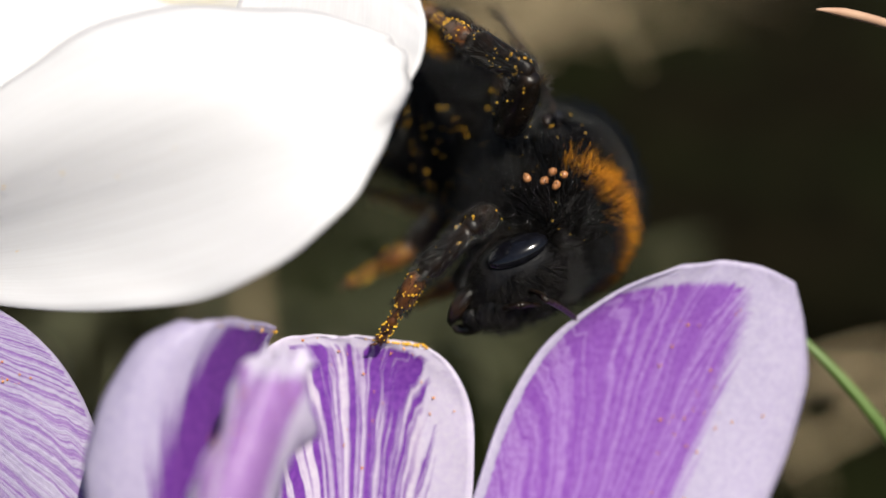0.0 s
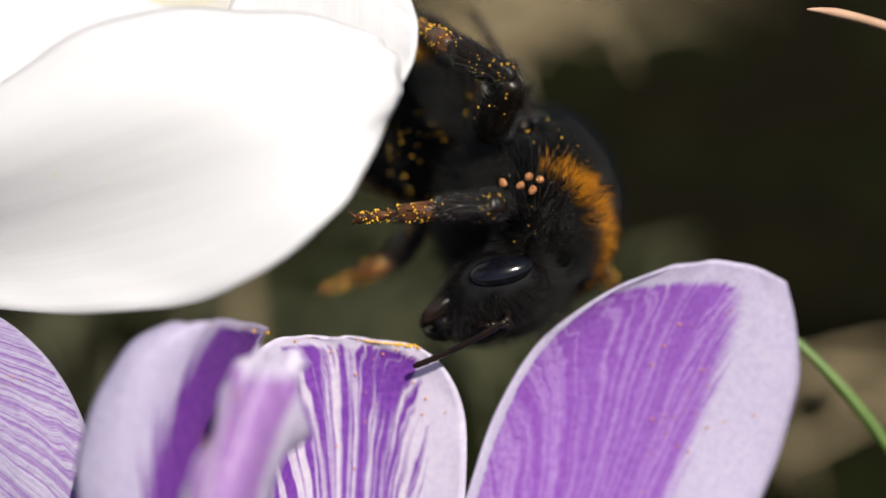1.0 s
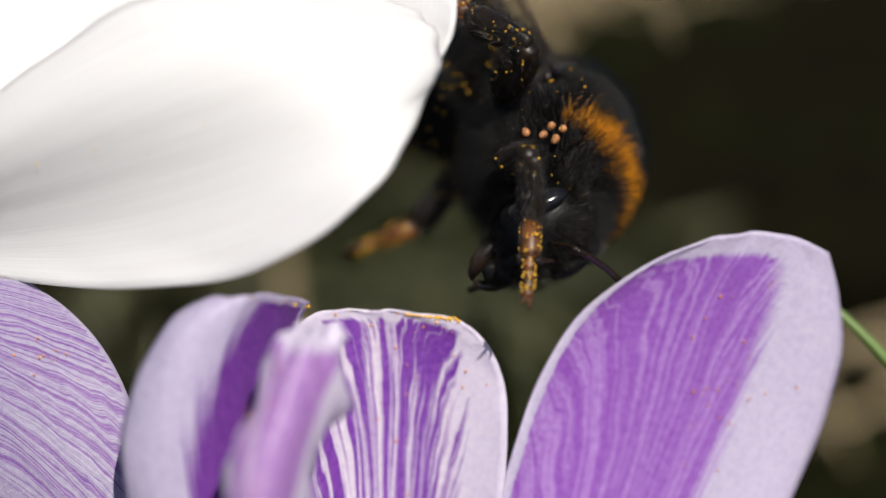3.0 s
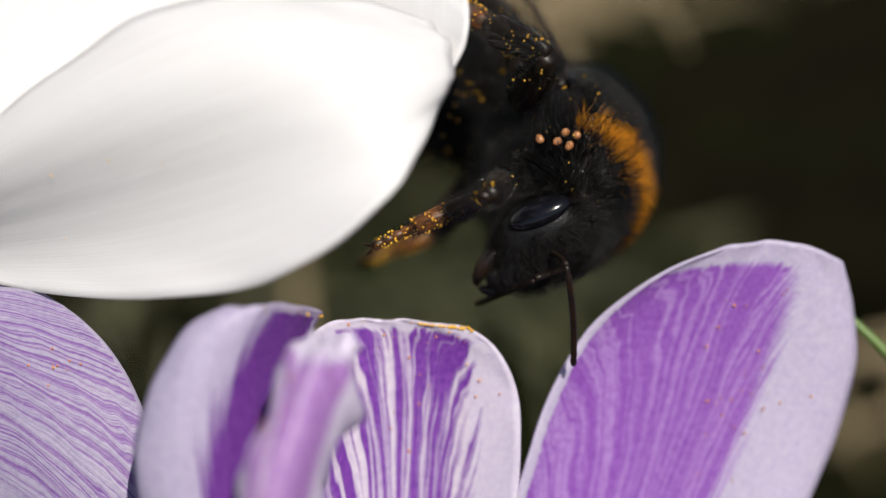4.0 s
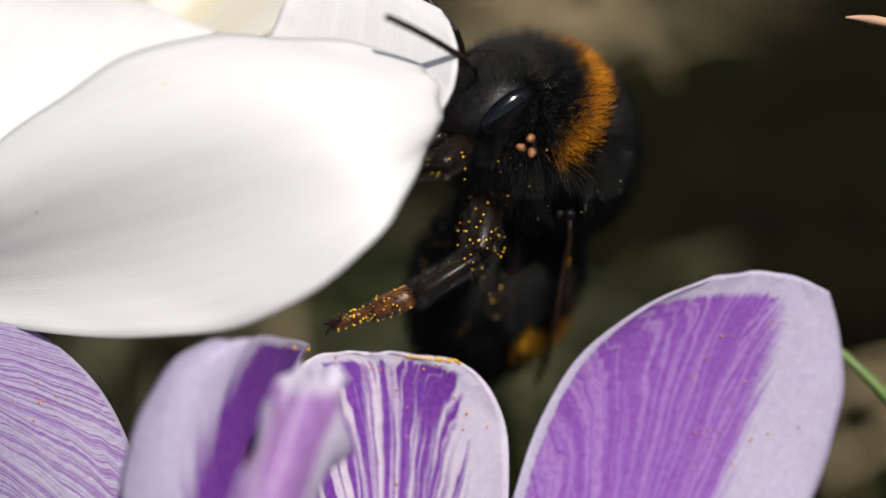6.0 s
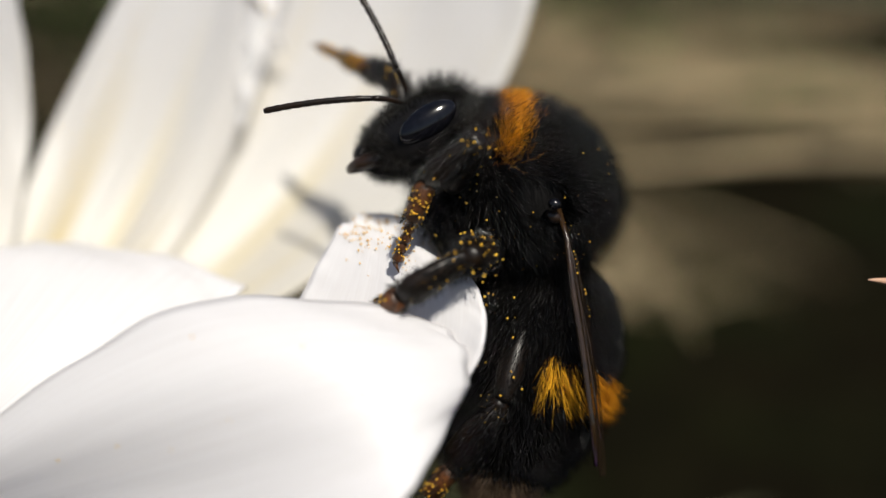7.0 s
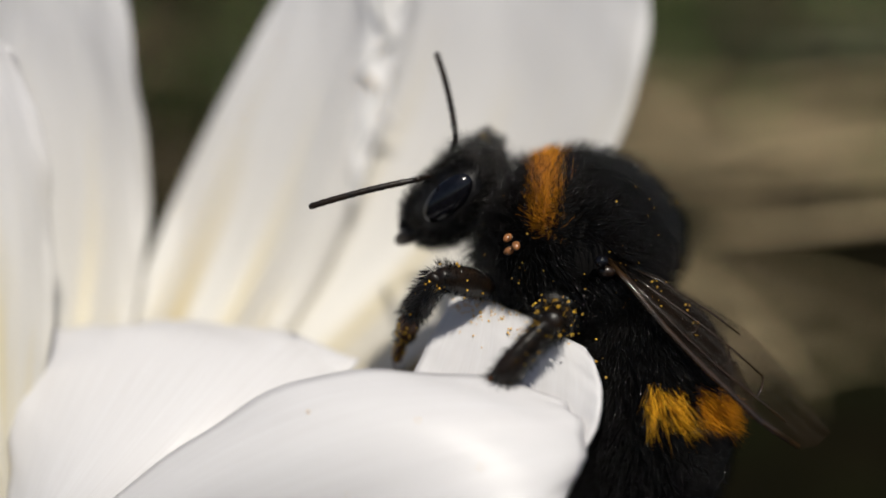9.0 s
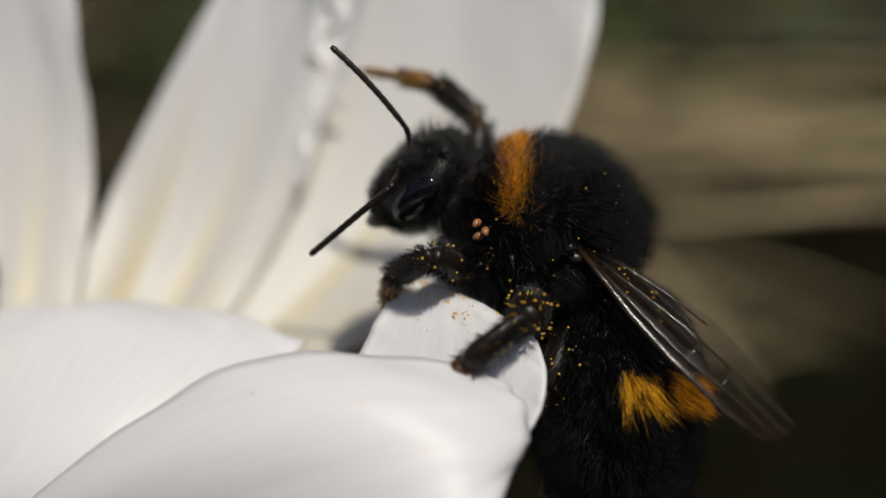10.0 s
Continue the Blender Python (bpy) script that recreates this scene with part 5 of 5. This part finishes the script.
# an antenna's way: seconds, elbow and tip
FEELERS = {
    -1: [
        (0.0, (4.87, 47.04, 97.71), (6.71, 50.93, 94.51)),
        (0.5, (3.49, 46.61, 97.04), (-0.41, 46.81, 96.42)),
        (1.0, (2.95, 46.53, 96.93), (-0.01, 46.56, 95.06)),
        (1.5, (3.52, 46.58, 97.03), (2.45, 48.5, 94.46)),
        (2.0, (4.06, 47.53, 98.51), (1.45, 46.26, 96.53)),
        (2.5, (4.31, 47.47, 98.35), (2.68, 45.45, 95.23)),
        (3.0, (5.04, 48.55, 98.02), (6.95, 49.71, 96.05)),
        (3.2, (4.53, 48.57, 98), (6.29, 49.53, 95.71)),
        (4.5, (3.75, 47.33, 97.93), (2.96, 45.53, 95.17)),
        (5.0, (4.44, 47.76, 98.65), (4.77, 48.74, 94.59)),
        (5.2, (4.33, 47.72, 98.55), (4.78, 48.77, 94.58)),
        (5.8, STANCE),
        (6.3, (-1.0, 57.5, 110.8), (-1.5, 58.6, 114.6)),
        (6.5, (-1.47, 58.15, 111.94), (-2.15, 59.73, 115.05)),
        (6.6, (-3.9, 58.09, 112.72), (-7.55, 59.02, 112.58)),
        (6.8, (-2.56, 58.8, 115.34), (-6.25, 60.53, 117.27)),
        (7.0, (-4.61, 60.1, 116.9), (-6.25, 62.39, 120.33)),
        (7.5, (-4.87, 60.24, 118.45), (-5.93, 64.34, 121.59)),
        (8.0, (-6.1, 59.82, 118.06), (-8.38, 63.45, 120.37)),
        (8.5, (-6.16, 59.87, 118.12), (-7.31, 62.59, 120.53)),
        (9.0, (-5.94, 59.77, 117.63), (-6.97, 61.5, 120.18)),
        (9.5, (-5.85, 59.67, 117.07), (-7.18, 60.73, 120.75)),
        (10.0, (-6.42, 58.59, 117.12), (-9.23, 59.41, 120.31)),
    ],
    1: [
        (0.0, (2.84, 48.75, 96.68), (0.94, 51.78, 93.98)),
        (5.2, (1.67, 49.08, 97.1), (0.2, 51.55, 93.59)),
        (5.8, STANCE),
        (6.3, (-1.9, 56.3, 110.2), (-4.5, 56.0, 113.5)),
        (6.5, (-2.7, 56.61, 111.18), (-7.11, 57.18, 110.32)),
        (6.6, (-3.86, 56.23, 111.13), (-7.66, 56.85, 110.33)),
        (6.8, (-2.77, 57.27, 114.28), (-6.74, 58.26, 114.43)),
        (7.0, (-6.48, 57.42, 115.66), (-11.19, 58.12, 115.21)),
        (7.5, (-6.46, 57.61, 117.43), (-10.62, 58.55, 118.47)),
        (8.0, (-7.85, 57.16, 116.8), (-12.3, 57.91, 117.29)),
        (8.5, (-9.57, 56.7, 116), (-14.15, 57.25, 116.09)),
        (9.0, (-8.88, 56.53, 115.21), (-13.75, 56.73, 114.45)),
        (9.5, (-8.3, 56.44, 114.51), (-12.3, 56.7, 113.41)),
        (10.0, (-7.41, 55.72, 113.46), (-10.44, 54.88, 111.71)),
    ],
}


def between(rows, t):
    """The vectors of a table at t seconds."""
    ts = [r[0] for r in rows]
    return [Vector([float(np.interp(t, ts, [r[k][i] for r in rows])) for i in range(3)]) for k in range(1, len(rows[0]))]


def reach(a, b, length):
    """b, moved away along its line of sight until it is length from a."""
    a, b, eye = Vector(a), Vector(b), Vector(EYE) / MM
    if (b - a).length >= length:
        return b
    way = (b - eye).normalized()
    q = (b - a).dot(way)
    return b + way * min(2.6, -q + math.sqrt(q * q + length * length - (b - a).length_squared))


def bee_pose(t):
    return posed(*between(BODY, t))


def neck(t):
    return between(NECKS, t)[0] * MM


def times(*tables):
    return sorted({r[0] for tab in tables for r in tab})


def motions():
    walk(bee, [(t, bee_pose(t)) for t in times(BODY)])
    rows = []
    for t in times(BODY, HEAD, NECKS):
        face, crown = between(HEAD, t)
        inv = bee_pose(t).to_3x3().inverted()
        rows.append((t, Matrix.Translation(neck(t)) @ (inv @ axes(face, crown)).to_4x4()))
    walk(head, rows)
    rows = []
    for t in times(BODY, TAIL):
        tail, back = between(TAIL, t)
        inv = bee_pose(t).to_3x3().inverted()
        rows.append((t, Matrix.Translation(Vector(WAIST) * MM) @ (inv @ axes(-tail, back)).to_4x4()))
    walk(abdomen, rows)
    for (k, s), (leg, shin, foot) in legs.items():
        hip, (a, b, c), r = LEGS[k]
        hip = Vector((hip[0], hip[1] * s, hip[2])) * MM
        rest = {"front_leg": ((0.5, 0.8 * s, -0.3), (0.6, 0.1 * s, -0.8), (0.8, 0, -0.6)),
                "middle_leg": ((0.0, 0.9 * s, -0.3), (0.2, 0.3 * s, -0.9), (0.2, 0, -1)),
                "hind_leg": ((-0.5, 0.8 * s, -0.1), (-0.5, 0.2 * s, -0.8), (-0.2, 0, -1))}[k]
        thighs, shins, feet = [], [], []
        for t, *joints in LEG_ROWS[k, s]:
            if joints[0]:
                inv = bee_pose(t).inverted()
                knee = Vector(joints[0])
                ankle = Vector(joints[1]) if k == "middle_leg" else reach(knee, joints[1], b)
                toe = reach(ankle, joints[2], c * 1.02)
                knee, ankle, toe = (inv @ (j * MM) for j in (knee, ankle, toe))
                dirs = (knee - hip, ankle - knee, toe - ankle)
            else:
                dirs = rest
            root = knee - dirs[0].normalized() * a * MM if joints[0] else hip
            w0 = Matrix.Translation(root) @ axes(dirs[0], (0.15, 0.3 * s, 1)).to_4x4()
            w1 = Matrix.Translation(w0 @ Vector((a * MM, 0, 0))) @ axes(dirs[1], (0.3, 0.5 * s, 1)).to_4x4()
            w2 = Matrix.Translation(w1 @ Vector((b * MM, 0, 0))) @ axes(dirs[2], (0.6, 0.5 * s, 1)).to_4x4()
            thighs.append((t, w0))
            shins.append((t, w0.inverted() @ w1))
            feet.append((t, w0.inverted() @ w2))
        for ob, rows in ((leg, thighs), (shin, shins), (foot, feet)):
            walk(ob, ends(rows))
    for s in (1, -1):
        root = Vector((2.35, 0.6 * s, -0.4)) * MM * HS
        low, high = [], []
        for t, *joints in FEELERS[s]:
            face, crown = between(HEAD, t)
            turn = axes(face, crown)
            base = bee_pose(t) @ neck(t)
            inv = (Matrix.Translation(base) @ turn.to_4x4()).inverted()
            if joints[0]:
                elbow = Vector(joints[0])
                shaft = ((inv @ (elbow * MM)) - root).normalized()
                bend = inv.inverted() @ (root + shaft * 2.0 * MM) / MM
                dirs = (shaft, inv @ (reach(bend, joints[1], 4.9) * MM) - inv @ (bend * MM))
            else:
                dirs = (Vector((0.8, 0.5 * s, 0.4)), Vector((0.8, 0.6 * s, -0.3)))
            m = Matrix.Translation(root) @ axes(dirs[0], (0, 0.3 * s, 1)).to_4x4()
            low.append((t, m))
            high.append((t, Matrix.Translation(m @ Vector((2.0 * MM, 0, 0))) @ axes(dirs[1], (0, 0.3 * s, 1)).to_4x4()))
        walk(antennae[s], ends(low))
        walk(whips[s], ends(high))
        rows = []
        for t in times(BODY, WING):
            way, normal = between(WING, t)
            if s < 0:
                way, normal = way + Vector((0.098, 0.931, -0.352)) * 0.25, normal + Vector((0, 0.848, -0.53)) * 0.5
            inv = bee_pose(t).to_3x3().inverted()
            rows.append((t, Matrix.Translation(Vector((-1.1, 3.75 * s, -0.2)) * MM) @ (inv @ axes(way, normal)).to_4x4()))
        walk(wings[s], rows)
    # the petal that bears the bee sinks a little as she climbs on it
    pivot = Matrix.Translation(Vector((-26.96, 51.42, 99.07)) * MM)
    for ob in white_petals[:3]:
        walk(ob, [(t, pivot @ Matrix.Rotation(radians(a), 4, (0, -0.848, 0.53)) @ pivot.inverted())
                  for t, a in ((0, 2.2), (2.5, 1.9), (5.2, 1.6), (6.3, 0.6), (7.0, 0), (10, 0))])


def ends(rows):
    """The rows, reaching from the clip's start to its end."""
    if rows[0][0] > 0:
        rows = [(0.0, rows[0][1])] + rows
    if rows[-1][0] < 10:
        rows = rows + [(10.0, rows[-1][1])]
    return rows


motions()
